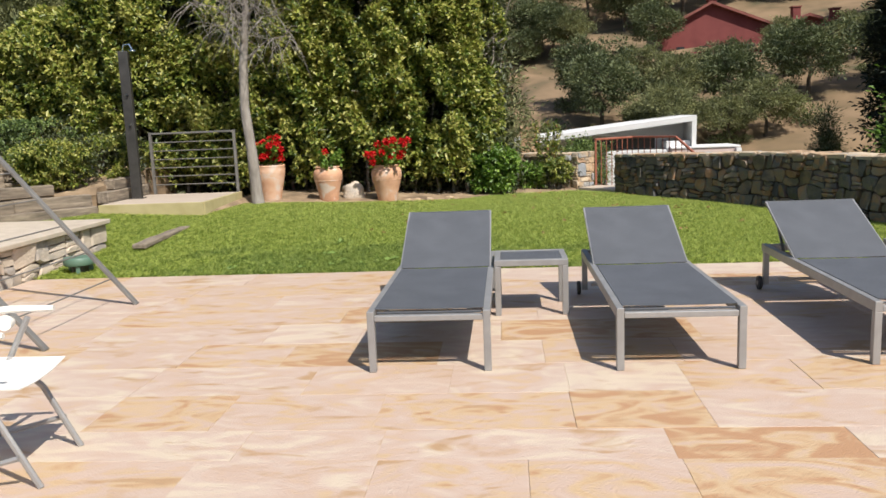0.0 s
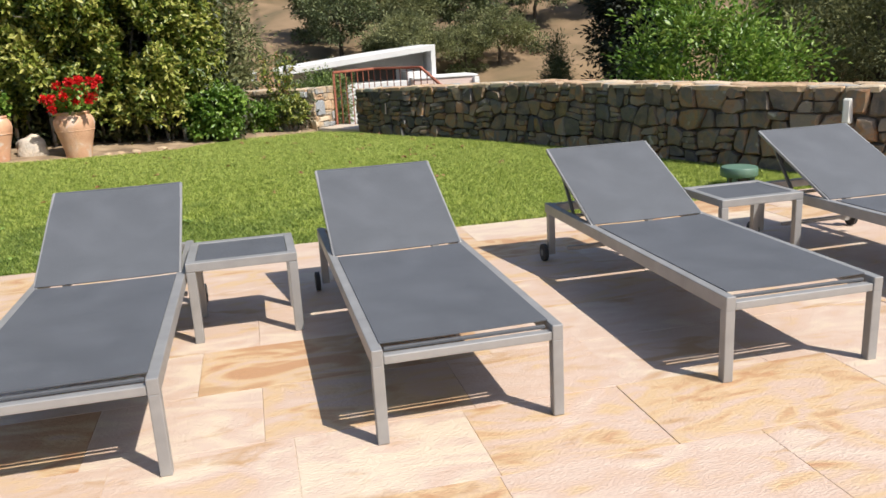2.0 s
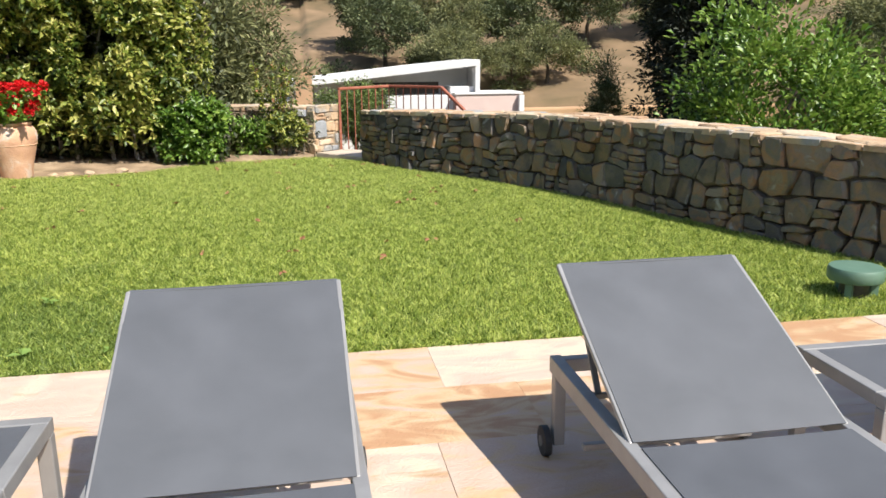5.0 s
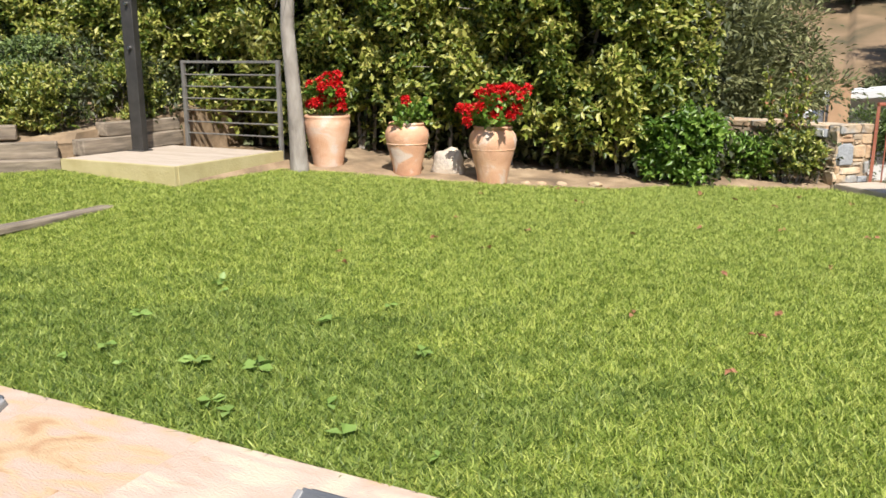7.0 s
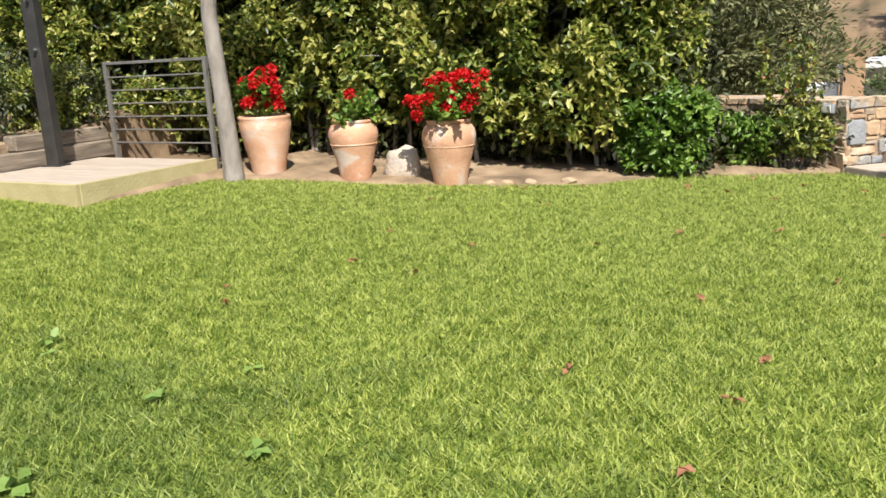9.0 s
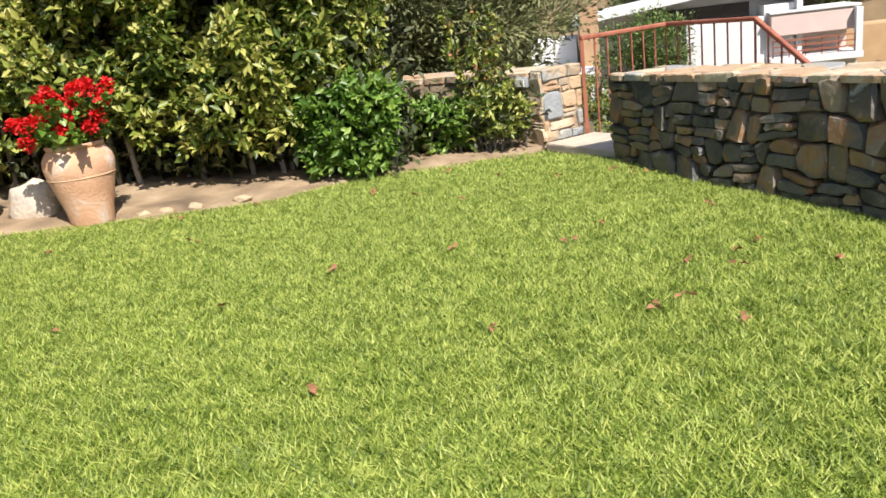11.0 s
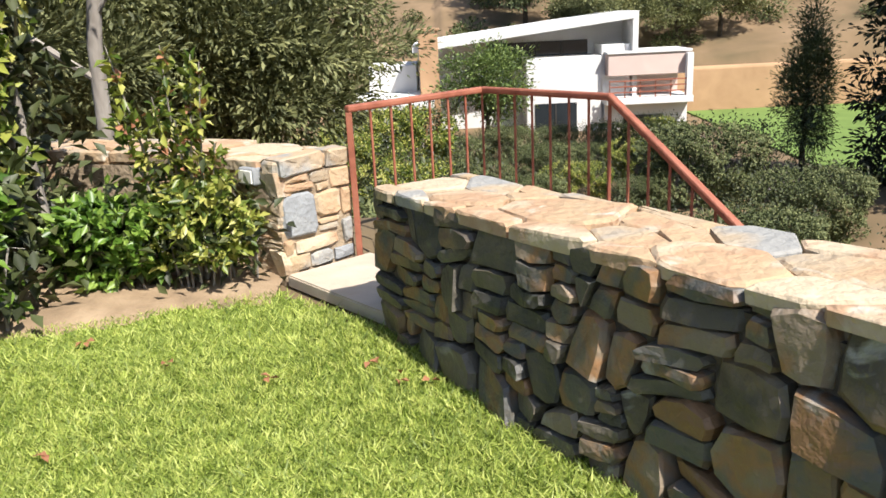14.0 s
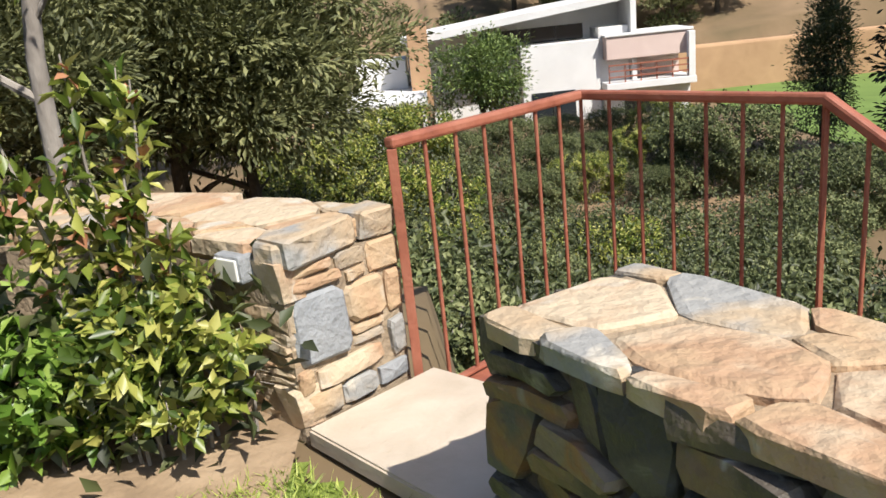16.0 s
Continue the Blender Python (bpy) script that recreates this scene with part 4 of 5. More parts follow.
# bare grey branches by the garden wall
bt = thing("grey_branched_tree", "slim grey tree with pale bare branches behind the wall", "tree", (-1.95, 22.5, -1.0))
bt.scale = (1.5, 1.5, 1.5)
tubes("trunk", [([(0.10, 0, -2.2), (0.14, 0, 0.8), (0.17, 0, 1.5), (0.28, 0, 2.2), (0.40, 0, 3.2), (0.42, 0, 4.4)], [0.085, 0.07, 0.064, 0.055, 0.045, 0.025])], "bark", bt, sides=9)
for spec in [([(0.2, 0, 1.7), (0.5, -0.1, 2.05), (0.72, -0.1, 2.2), (0.95, -.1, 2.15)], [0.022, 0.018, 0.012, 0.005]), ([(0.15, 0, 1.2), (-0.5, -0.2, 1.75), (-0.9, -0.3, 2.3)], [0.035, 0.025, 0.01]),
                ([(0.3, 0, 2.3), (0.6, 0, 2.7), (0.7, 0, 3.3)], [0.03, 0.02, 0.008])]:
    tubes("limb", [spec], "bark", bt, sides=7)
p, w = crown_points(90, 30, 1.3, 1.1, 3.3, 0.4, 9)
leaf_mesh("crown", p, w, 0.09, 0.04, "leaf", bt)

# ---- far planting ----
oak_a = make_tree("holm_oak", "dark green holm oak on the dry hillside", "tree", (8.5, 70, ground_z(8.5, 70)), 6.2, 3.1, 0.18, 75, 130, 0.62, 0.25, 0.13, "oak", 3, group="hillside oaks", zc=0.66)
oak_b = make_tree("holm_oak", "broad grey-green holm oak on the dry hillside", "tree", (15, 72, ground_z(15, 72)), 5.2, 3.4, 0.17, 62, 130, 0.62, 0.25, 0.13, "pine", 8, group="hillside oaks", zc=0.68, rz=0.3)
pine_a = make_tree("pine_tree", "tall pine with layered green crown", "tree", (-4.0, 33, ground_z(-4, 33)), 11.0, 3.8, 0.24, 200, 160, 0.85, 0.24, 0.085, "pine", 5, group="valley pines", zc=0.70, rz=0.30, limbs=14)
pine_b = make_tree("pine_tree", "grey-green pine with dense spreading crown", "tree", (-10.0, 30, ground_z(-10, 30)), 12.0, 4.2, 0.26, 200, 160, 0.85, 0.24, 0.085, "pine", 6, group="valley pines", zc=0.66, rz=0.34, limbs=14)
gr = random.Random(21)


def put(ob, x, y, s=1.0, sink=0.0):
    m = pose(x, y, ground_z(x, y) - sink, 0, 0, gr.uniform(0, 360)) @ Matrix.Diagonal((s, s, s * gr.uniform(0.9, 1.1), 1))
    c = copy_thing(ob, m)
    c.scale = (s, s, s)
    return c


for x, y, s in ((-2.4, 34.5, 0.85), (-7.5, 38, 0.85), (-16, 34, 1.0), (-12, 25, 0.9), (-17, 24, 1.0), (-21, 30, 1.1), (-25, 24, 1.1), (-30, 32, 1.2), (-6.5, 27, 0.8), (-22, 40, 1.1), (-13, 47, 1.1), (-8.5, 52, 0.85), (-28, 50, 1.2), (-19, 58, 1.2)):
    put(gr.choice((pine_a, pine_b)), x, y, s)
for x, y, s in ((30, 22, 0.8), (34, 30, 0.95), (26, 31, 0.75), (40, 24, 1.0), (42, 36, 1.1), (33, 40, 0.95), (50, 30, 1.2), (48, 44, 1.2), (40, 12, 1.0), (52, 16, 1.2), (60, 38, 1.3), (29, 14, 0.8), (24, 24, 0.6), (38, 50, 1.0), (58, 54, 1.3), (47, 58, 1.2)):
    put(gr.choice((pine_a, pine_b)), x, y, s)
# oaks over the hillside, with bare earth left open above the white house
count = 0
while count < 95:
    y = gr.uniform(64, 150)
    x = gr.uniform(-60, 95)
    if (-2 < x < 6 and y < 92) or (11 < x < 46 and 74 < y < 110) or (16 < x < 60 and y < 68):
        continue
    put(gr.choice((oak_a, oak_b, oak_a)), x, y, gr.uniform(0.75, 1.25) * (1 + max(0, y - 95) * 0.008))
    count += 1
for x, y, s in ((17.5, 64.5, 0.7), (20.5, 65.5, 0.8), (37, 66, 0.8), (14, 66.5, 0.75), (12.5, 66, 0.9), (19, 71, 0.9), (26, 72, 1.0), (33, 72, 1.0), (21, 80, 0.7), (27, 81, 0.7), (34, 83, 0.8), (40, 78, 0.9), (8, 76, 1.0), (14, 82, 0.8), (17, 93, 0.9), (30.8, 93, 0.75), (43, 96, 1.2), (24, 112, 1.4), (32, 113, 1.5), (38, 112, 1.5), (18, 110, 1.4)):
    put(gr.choice((oak_a, oak_b)), x, y, s)
for k in range(46):
    x, y = gr.uniform(-120, 150), gr.uniform(150, 230)
    put(gr.choice((oak_a, pine_a, pine_b)), x, y, gr.uniform(1.6, 2.3))

make_tree("round_tree", "bright green round-headed tree before the white house", "tree", (4.75, 53, ground_z(4.75, 53)), 5.2, 1.65, 0.14, 60, 160, 0.6, 0.17, 0.09, "leaf_bed", 12, zc=0.66)
make_tree("young_pine", "slim dark young pine on the far lawn", "tree", (16.6, 43.2, ground_z(16.6, 43.2)), 5.6, 1.35, 0.10, 110, 110, 0.45, 0.16, 0.05, "oak", 14, zc=0.55, rz=0.45, cone=0.6, limbs=10)
make_tree("cypress_tree", "tall dark columnar cypress", "tree", (18.7, 38.0, -5.15), 21.0, 2.5, 0.3, 760, 110, 0.55, 0.28, 0.11, "cypress", 15, zc=0.50, rz=0.50, cone=0.25, hollow=0.25, limbs=16)
make_tree("green_shrub_tree", "dense bright green rounded tree beyond the wall", "tree", (8.6, 15.3, ground_z(8.6, 15.3)), 4.9, 1.4, 0.09, 230, 80, 0.36, 0.11, 0.06, "leaf_fresh", 16, zc=0.66, rz=0.36)

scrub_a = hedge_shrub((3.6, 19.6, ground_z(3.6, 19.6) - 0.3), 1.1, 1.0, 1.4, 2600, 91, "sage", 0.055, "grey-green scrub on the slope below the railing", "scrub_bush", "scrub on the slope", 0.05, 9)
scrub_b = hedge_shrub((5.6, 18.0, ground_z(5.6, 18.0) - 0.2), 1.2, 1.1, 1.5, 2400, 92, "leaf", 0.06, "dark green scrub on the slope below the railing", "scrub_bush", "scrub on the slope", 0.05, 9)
for x, y in ((5.8, 31.0), (8.0, 28.5), (5.6, 27.8), (7.0, 33.0), (4.2, 33.5), (9.8, 30.0), (6.2, 29.4), (3.6, 29.0), (6.0, 21.8), (8.6, 20.6), (9.2, 22.6), (5.4, 23.0), (7.0, 24.0), (3.2, 22.4), (11.8, 22.5), (10.8, 26.5), (4.6, 26.2), (1.4, 20.6), (0.0, 34), (2.2, 33), (1.5, 38), (-1.5, 42), (2.5, 41), (0.3, 46), (-3, 46), (-1, 27.5), (-3, 38), (0.5, 27), (2.8, 30), (5.0, 20.6), (7.2, 19.5), (2.4, 21.2), (8.8, 17.5), (7.5, 22.5), (4.2, 23.5), (-0.6, 21.6), (10.2, 20.3), (6.4, 25.2), (9.6, 24.5), (1.2, 24.6), (3.0, 27.0), (11.2, 16.5), (-2.6, 20.5), (-2.4, 24.0),
             (10.5, 32.5), (1.0, 30.5), (13.5, 24), (15, 30), (13.5, 36), (12, 41)):
    c = put(gr.choice((scrub_a, scrub_a, scrub_b)), x, y, gr.uniform(0.9, 1.5) * (1 + max(0, y - 24) * 0.03), 0.25)
    c.rotation_euler.z = gr.uniform(-0.5, 0.5)
for x, y in ((5.5, 40), (7.5, 41.5), (9.5, 40), (6.5, 45), (8.6, 46.5), (4.5, 44), (10.6, 45), (5.6, 50), (7.8, 51), (10.2, 51), (12.4, 50), (3.2, 48)):
    put(gr.choice((scrub_a, scrub_b)), x, y, gr.uniform(0.95, 1.3), 0.2).rotation_euler.z = gr.uniform(-0.5, 0.5)
low = make_tree("low_scrub", "low dry scrub on the bare hillside", "shrub", (17, 64.5, ground_z(17, 64.5)), 1.0, 0.9, 0.04, 22, 30, 0.4, 0.20, 0.10, "sage", 31, zc=0.45, rz=0.5, limbs=5, group="hillside scrub")
for k in range(60):
    put(low, gr.uniform(-4, 60), gr.uniform(63.5, 70) if k % 2 else gr.uniform(68, 96), gr.uniform(0.6, 1.3), 0.1)

# ---- white house across the valley ----
HY = 58.0
house = thing("white_house", "modern white house with a sloping slab roof", "house")


def prism(name, pts, y0, y1, mat, parent, label=""):
    """A shape in the x-z plane pulled from y0 to y1."""
    n = len(pts)
    V = [(x, y0, z) for x, z in pts] + [(x, y1, z) for x, z in pts]
    F = [tuple(range(n)), tuple(range(2 * n - 1, n - 1, -1))] + [(i, i + n, (i + 1) % n + n, (i + 1) % n) for i in range(n)]
    return raw(name, V, F, mat, parent, label)


prism("roof_slab", [(1.0, -0.62), (13.0, 0.62), (13.22, 1.0), (1.0, -0.25)], HY - 1.5, HY + 7, "white", house, "white sloping roof slab")
prism("roof_end_wall", [(12.9, 0.61), (12.95, -6.5), (13.12, -6.5), (13.21, 0.98)], HY - 1.45, HY + 7, "white", house)
prism("gable_wall", [(1.2, -6.5), (12.9, -6.5), (12.9, 0.60), (1.2, -0.61)], HY + 1.2, HY + 1.5, "white", house)
win = part("window_band", box(5.2, 10.9, HY + 1.12, HY + 1.19, -1.9, -0.45), "glass", house, "dark glazed band under the roof")
for x in (6.6, 8.0, 9.4):
    part("mullion", box(x - 0.04, x + 0.04, HY + 1.06, HY + 1.115, -1.9, -0.47), "dark_metal", win)
part("front_block", box(7.15, 11.25, HY - 1.3, HY + 1.1, -6.5, -1.25, 0.03), "white", house, "white cubic block")
gw = part("window", box(7.6, 9.9, HY - 1.36, HY - 1.305, -6.0, -3.7), "glass", house)
part("window_frame", box(8.7, 8.78, HY - 1.40, HY - 1.365, -6.0, -3.7), "dark_metal", gw)
part("side_wall", box(11.3, 12.88, HY - 1.0, HY + 1.15, -6.5, -0.7, 0.03), "white", house)
part("pink_block", box(11.5, 15.9, HY - 1.9, HY + 1.1, -2.35, -1.2, 0.03), "pinkish", house, "pale pink upper room beside the roof")
part("block_coping", box(11.42, 15.98, HY - 1.98, HY + 1.15, -1.195, -1.08, 0.02), "white", house)
part("loggia_back", box(11.5, 15.7, HY - 0.3, HY + 1.1, -3.5, -2.355), "pinkish", house)
part("balcony_floor", box(11.35, 16.0, HY - 2.4, HY + 1.1, -3.85, -3.505, 0.02), "white", house)
for z in (-3.2, -2.9, -2.6):
    rail = part("balcony_rail", box(11.5, 15.7, HY - 2.30, HY - 2.24, z - 0.035, z + 0.035), "rust", house, "dark red balcony rail")
for k in range(6):
    part("rail_post", box(11.5 + k * 0.82, 11.56 + k * 0.82, HY - 2.22, HY - 2.17, -3.50, -2.56), "rust", rail)
part("side_post", box(15.62, 15.95, HY - 2.35, HY - 1.95, -3.50, -1.25, 0.01), "white", house)
part("lower_room", box(11.4, 15.9, HY - 1.6, HY + 1.1, -6.5, -3.855), "white", house)
part("lower_window", box(12.4, 14.6, HY - 1.66, HY - 1.605, -6.2, -4.5), "glass", house)
ch = part("chimney", box(1.35, 2.4, HY - 1.9, HY - 1.0, -6.5, 0.35, 0.03), "tan", house, "square tan stone chimney")
part("chimney_cap", box(1.25, 2.5, HY - 2.0, HY - 0.9, 0.5, 0.62, 0.02), "tan", ch)
for x in (1.38, 2.27):
    part("cap_leg", box(x, x + 0.1, HY - 1.9, HY - 1.0, 0.352, 0.498), "tan", ch)
part("wing_roof", box(-2.9, 2.1, HY - 6, HY + 1.15, -3.15, -2.85, 0.03), "white", house, "flat white terrace roof")
part("wing_wall", box(-2.6, 1.15, HY - 1.0, HY + 1.1, -6.5, -3.155), "white", house)
part("wing_window", box(-2.2, 0.5, HY - 1.07, HY - 1.005, -6.2, -3.6), "glass", house)
part("wing_upper", box(-1.6, 1.1, HY + 0.2, HY + 4, -2.845, -1.35, 0.02), "white", house)
part("wing_slab", box(-3.0, 2.3, HY - 6.2, HY - 1.1, -6.3, -6.0, 0.03), "white", house)
for x in (-2.7, -0.4, 1.8):
    part("column", box(x, x + 0.18, HY - 5.8, HY - 5.62, -5.995, -3.155), "white", house)

# ---- red house on the hill ----
RY, RX, RZ = 96.0, 0, 0
red = thing("red_house", "dark red farmhouse with tiled gable roof among trees", "house")


def gable(x0, x1, y0, y1, z0, ze, zr, tag):
    xm = x0 + (x1 - x0) * 0.44
    w = prism("wall", [(x0, z0), (x1, z0), (x1, ze), (xm, zr), (x0, ze)], y0, y1, "redwall", red)
    for (xa, za), (xb, zb) in (((xm, zr), (x0, ze)), ((xm, zr), (x1, ze))):
        dx, dz = xb - xa, zb - za
        ln = math.hypot(dx, dz)
        ex, ez = dx / ln * 0.6, dz / ln * 0.6
        prism("roof", [(xa, za + 0.02), (xb + ex, zb + ez + 0.02), (xb + ex, zb + ez + 0.3), (xa, za + 0.34)], y0 - 0.7, y1 + 0.5, "rooftile", red, "terracotta tiled roof slope")
    for x in np.arange(x0 + 1.6, x1 - 1.2, 2.6):
        part("window", box(x, x + 0.9, y0 - 0.05, y0 - 0.005, z0 + 1.6, z0 + 2.9), "glass", red)
    return w


gable(18.3, 30.5, RY, RY + 9, 5.5, 10.2, 12.9, "a")
gable(31.2, 40.5, RY + 3, RY + 10, 5.5, 9.6, 11.4, "b")
part("porch", box(20.5, 29.0, RY - 2.4, RY - 0.71, 5.5, 7.6, 0.05), "redwall", red)
for x, z in ((24.4, 12.3), (34.0, 11.0), (38.4, 10.6)):
    c = part("chimney", box(x, x + 0.9, RY + 4, RY + 4.9, z - 1.5, z + 1.6, 0.04), "redwall", red)
    part("chimney_cap", box(x - 0.12, x + 1.02, RY + 3.9, RY + 5.0, z + 1.605, z + 1.75, 0.02), "rooftile", c)

# ---- railing and step at the gate ----
A, B, C = Vector((2.14, 16.82, 0.91)), Vector((2.97, 17.60, 0.91)), Vector((3.68, 16.77, 0.91))
D = Vector((4.68, 15.10, -0.30))
railing = thing("stair_railing", "red oxide painted iron railing round the stair head", "railing")
LOW = -0.14
for a, b in ((A, B), (B, C), (C, D)):
    d = (b - a).normalized()
    part("handrail", beam(a - d * 0.015, b + d * 0.015, 0.05, 0.042, 0.012), "rust", railing)
    lo = Vector((0, 0, -1.02))
    part("bottom_rail", beam(a + lo, b + lo, 0.035, 0.012, 0.002), "rust", railing)
for p, thick in ((A, 0.036), (C, 0.02)):
    part("post", beam(p + Vector((0, 0, -1.06)), p - Vector((0, 0, 0.022)), thick, thick, 0.003), "rust", railing)
for a, b, n in ((A, B, 7), (B, C, 7), (C, D, 12)):
    for i in range(1, n + (1 if b is B else 0)):
        p = a.lerp(b, i / n)
        tubes("baluster", [([p - Vector((0, 0, 1.016)), p - Vector((0, 0, 0.02))], [0.0085, 0.0085])], "rust", railing, sides=8)
landing = thing("stair_landing", "concrete stair head below the railing", "stairs", kind="structure")
V = [(2.10, 16.77), (2.97, 17.70), (3.78, 16.85), (2.95, 15.6)]
raw("landing", [(x, y, z) for z in (-0.9, -0.13) for x, y in V], [(3, 2, 1, 0), (4, 5, 6, 7), (0, 1, 5, 4), (1, 2, 6, 5), (2, 3, 7, 6), (3, 0, 4, 7)], "rust", landing)
sd = (D - C)
for i in range(6):
    p = Vector((3.3, 16.2, 0)) + Vector((sd.x, sd.y, 0)) * ((i + 0.3) / 6)
    part("step", box(-0.45, 0.35, -0.20, 0.16, -1.2 - 0.17 * i, -0.30 - 0.17 * i, 0.01, Matrix.Translation(p) @ pose(0, 0, 0, 0, 0, math.degrees(math.atan2(sd.y, sd.x)) - 90)), "white_stone", landing)
bm = bmesh.new()
poly = [(1.755, 16.445), (2.375, 15.75), (2.86, 16.25), (2.20, 16.84)]
lo = [bm.verts.new((x, y, -0.06)) for x, y in poly]
hi = [bm.verts.new((x, y, 0.012)) for x, y in poly]
bm.faces.new(lo[::-1])
bm.faces.new(hi)
for i in range(4):
    bm.faces.new((lo[i], lo[(i + 1) % 4], hi[(i + 1) % 4], hi[i]))
bmesh.ops.bevel(bm, geom=bm.edges[:], offset=0.008, segments=2, affect="EDGES")
tagged(part("threshold_step", bm, "white_stone"), "pale travertine threshold slab between wall and pillar", "step", kind="structure")

# ---- fallen leaves and weeds on the lawn ----
for i in range(46):
    x, y = gr.uniform(-1.5, 3.6), gr.uniform(9.6, 15.6)
    if not inside(lawn_edge, np.array([x]), np.array([y]))[0]:
        continue
    z = float(lawn_height(np.array(x), np.array(y))) + 0.035
    ob = leaf_mesh("fallen_leaf", np.array([[0, 0, 0]]) + rng.normal(size=(3, 3)) * 0.012 * np.array([1, 1, 0.2]), rng.normal(size=(3, 3)) * np.array([1, 1, 0.15]), 0.045, 0.03, "leaf_dry")
    ob.matrix_world = pose(x, y, z)
    tagged(ob, "dry brown fallen leaf on the grass", "leaf", "fallen leaves")
weed_at = random.Random(9)
for k in range(20):
    x, y = weed_at.gauss(-0.7, 0.75), 8.42 + abs(weed_at.gauss(0, 0.7))
    big = weed_at.uniform(0.035, 0.085)
    n = weed_at.choice((3, 4, 6))
    ob = leaf_mesh("lawn_weed", np.zeros((n, 3)), rng.normal(size=(n, 3)) * np.array([1, 1, 0.06]) + np.array([0, 0, 0.14]), big, big * 0.62, "weed", fold=0.08)
    ob.matrix_world = pose(x, y, float(lawn_height(np.array(x), np.array(y))) + 0.032)
    tagged(ob, "broad-leaved pale green weed in the lawn", "weed", "lawn weeds")

# ---- lamps on the walls ----
def wall_lamp(m, w, h, d, mats, label):
    t = thing("wall_lamp", label, "wall lamp")
    t.matrix_world = m
    part("body", box(-w / 2, w / 2, 0, d, -h / 2, h / 2, 0.012), mats[0], t)
    part("diffuser", box(-w / 2 + 0.012, w / 2 - 0.012, d - 0.004, d + 0.008, -h / 2 + 0.012, h / 2 - 0.012, 0.004), mats[1], t)
    return t


# ---- stone walls ----


def cell_layout(w, h, n, stretch, seed, vary=0.5):
    """Irregular polygons that fill a w x h panel: a power diagram of scattered seeds."""
    rd = random.Random(seed)
    pts, tries = [], 0
    rmin = 0.62 * math.sqrt(w / stretch * h / n)
    while len(pts) < n and tries < 20000:
        tries += 1
        r = rmin * rd.uniform(1 - vary, 1 + vary)
        p = (rd.uniform(0, w) / stretch, rd.uniform(0, h), r)
        if all(math.hypot(p[0] - q[0], p[1] - q[1]) > 0.85 * (r + q[2]) for q in pts):
            pts.append(p)
    cells = []
    for i, (x, y, r) in enumerate(pts):
        poly = [(0, 0), (w / stretch, 0), (w / stretch, h), (0, h)]
        for j, (u, v, s) in enumerate(pts):
            if i == j or abs(u - x) > 8 * rmin or abs(v - y) > 8 * rmin:
                continue
            dx, dy = u - x, v - y
            c = (u * u + v * v - s * s - x * x - y * y + r * r) / 2
            out = []
            for a, b in zip(poly, poly[1:] + poly[:1]):
                fa, fb = dx * a[0] + dy * a[1] - c, dx * b[0] + dy * b[1] - c
                if fa <= 0:
                    out.append(a)
                if (fa < 0 < fb) or (fb < 0 < fa):
                    t = fa / (fa - fb)
                    out.append((a[0] + (b[0] - a[0]) * t, a[1] + (b[1] - a[1]) * t))
            poly = out
            if len(poly) < 3:
                break
        if len(poly) >= 3:
            cells.append([(px * stretch, py) for px, py in poly])
    return cells


def course_layout(w, h, seed, heights=(0.09, 0.17), wide=(0.11, 0.27)):
    """Rough courses with wavy beds; some stones give way to a stack of thin slips."""
    r0 = random.Random(seed)
    ys = [0.0]
    while ys[-1] < h - heights[0] * 1.2:
        ys.append(ys[-1] + r0.uniform(*heights))
    ys = [y * h / ys[-1] for y in ys]

    def bed(k, x):
        return ys[k] if k in (0, len(ys) - 1) else ys[k] + 0.055 * noise.noise(Vector((x * 2.6, k * 5.3, seed))) + 0.02 * noise.noise(Vector((x * 7.0, k * 3.1, seed + 4)))

    cells = []
    for k in range(len(ys) - 1):
        x, l0 = 0.0, 0.0
        while x < w - 0.02:
            n = x + r0.uniform(*wide) * (1 if x < 6 else 1.35)
            n = w if n > w - 0.08 else n
            l1 = 0.0 if n >= w else r0.uniform(-0.04, 0.04)
            m = r0.choice((1, 1, 1, 2, 3)) if x < 7 else r0.choice((1, 1, 1, 2))
            cut = [0.0] + sorted((q + r0.uniform(-0.12, 0.12)) / m for q in range(1, m)) + [1.0]
            for t0, t1 in zip(cut, cut[1:]):
                def pt(f, t):
                    xx = x + (n - x) * f + (l0 + (l1 - l0) * f) * (2 * t - 1)
                    return (xx + r0.uniform(-.004, .004), bed(k, xx) * (1 - t) + bed(k + 1, xx) * t + r0.uniform(-.004, .004))
                cells.append([pt(0, t0), pt(.5, t0), pt(1, t0), pt(1, (t0 + t1) / 2), pt(1, t1), pt(.5, t1), pt(0, t1), pt(0, (t0 + t1) / 2)])
            x, l0 = n, l1
    return cells


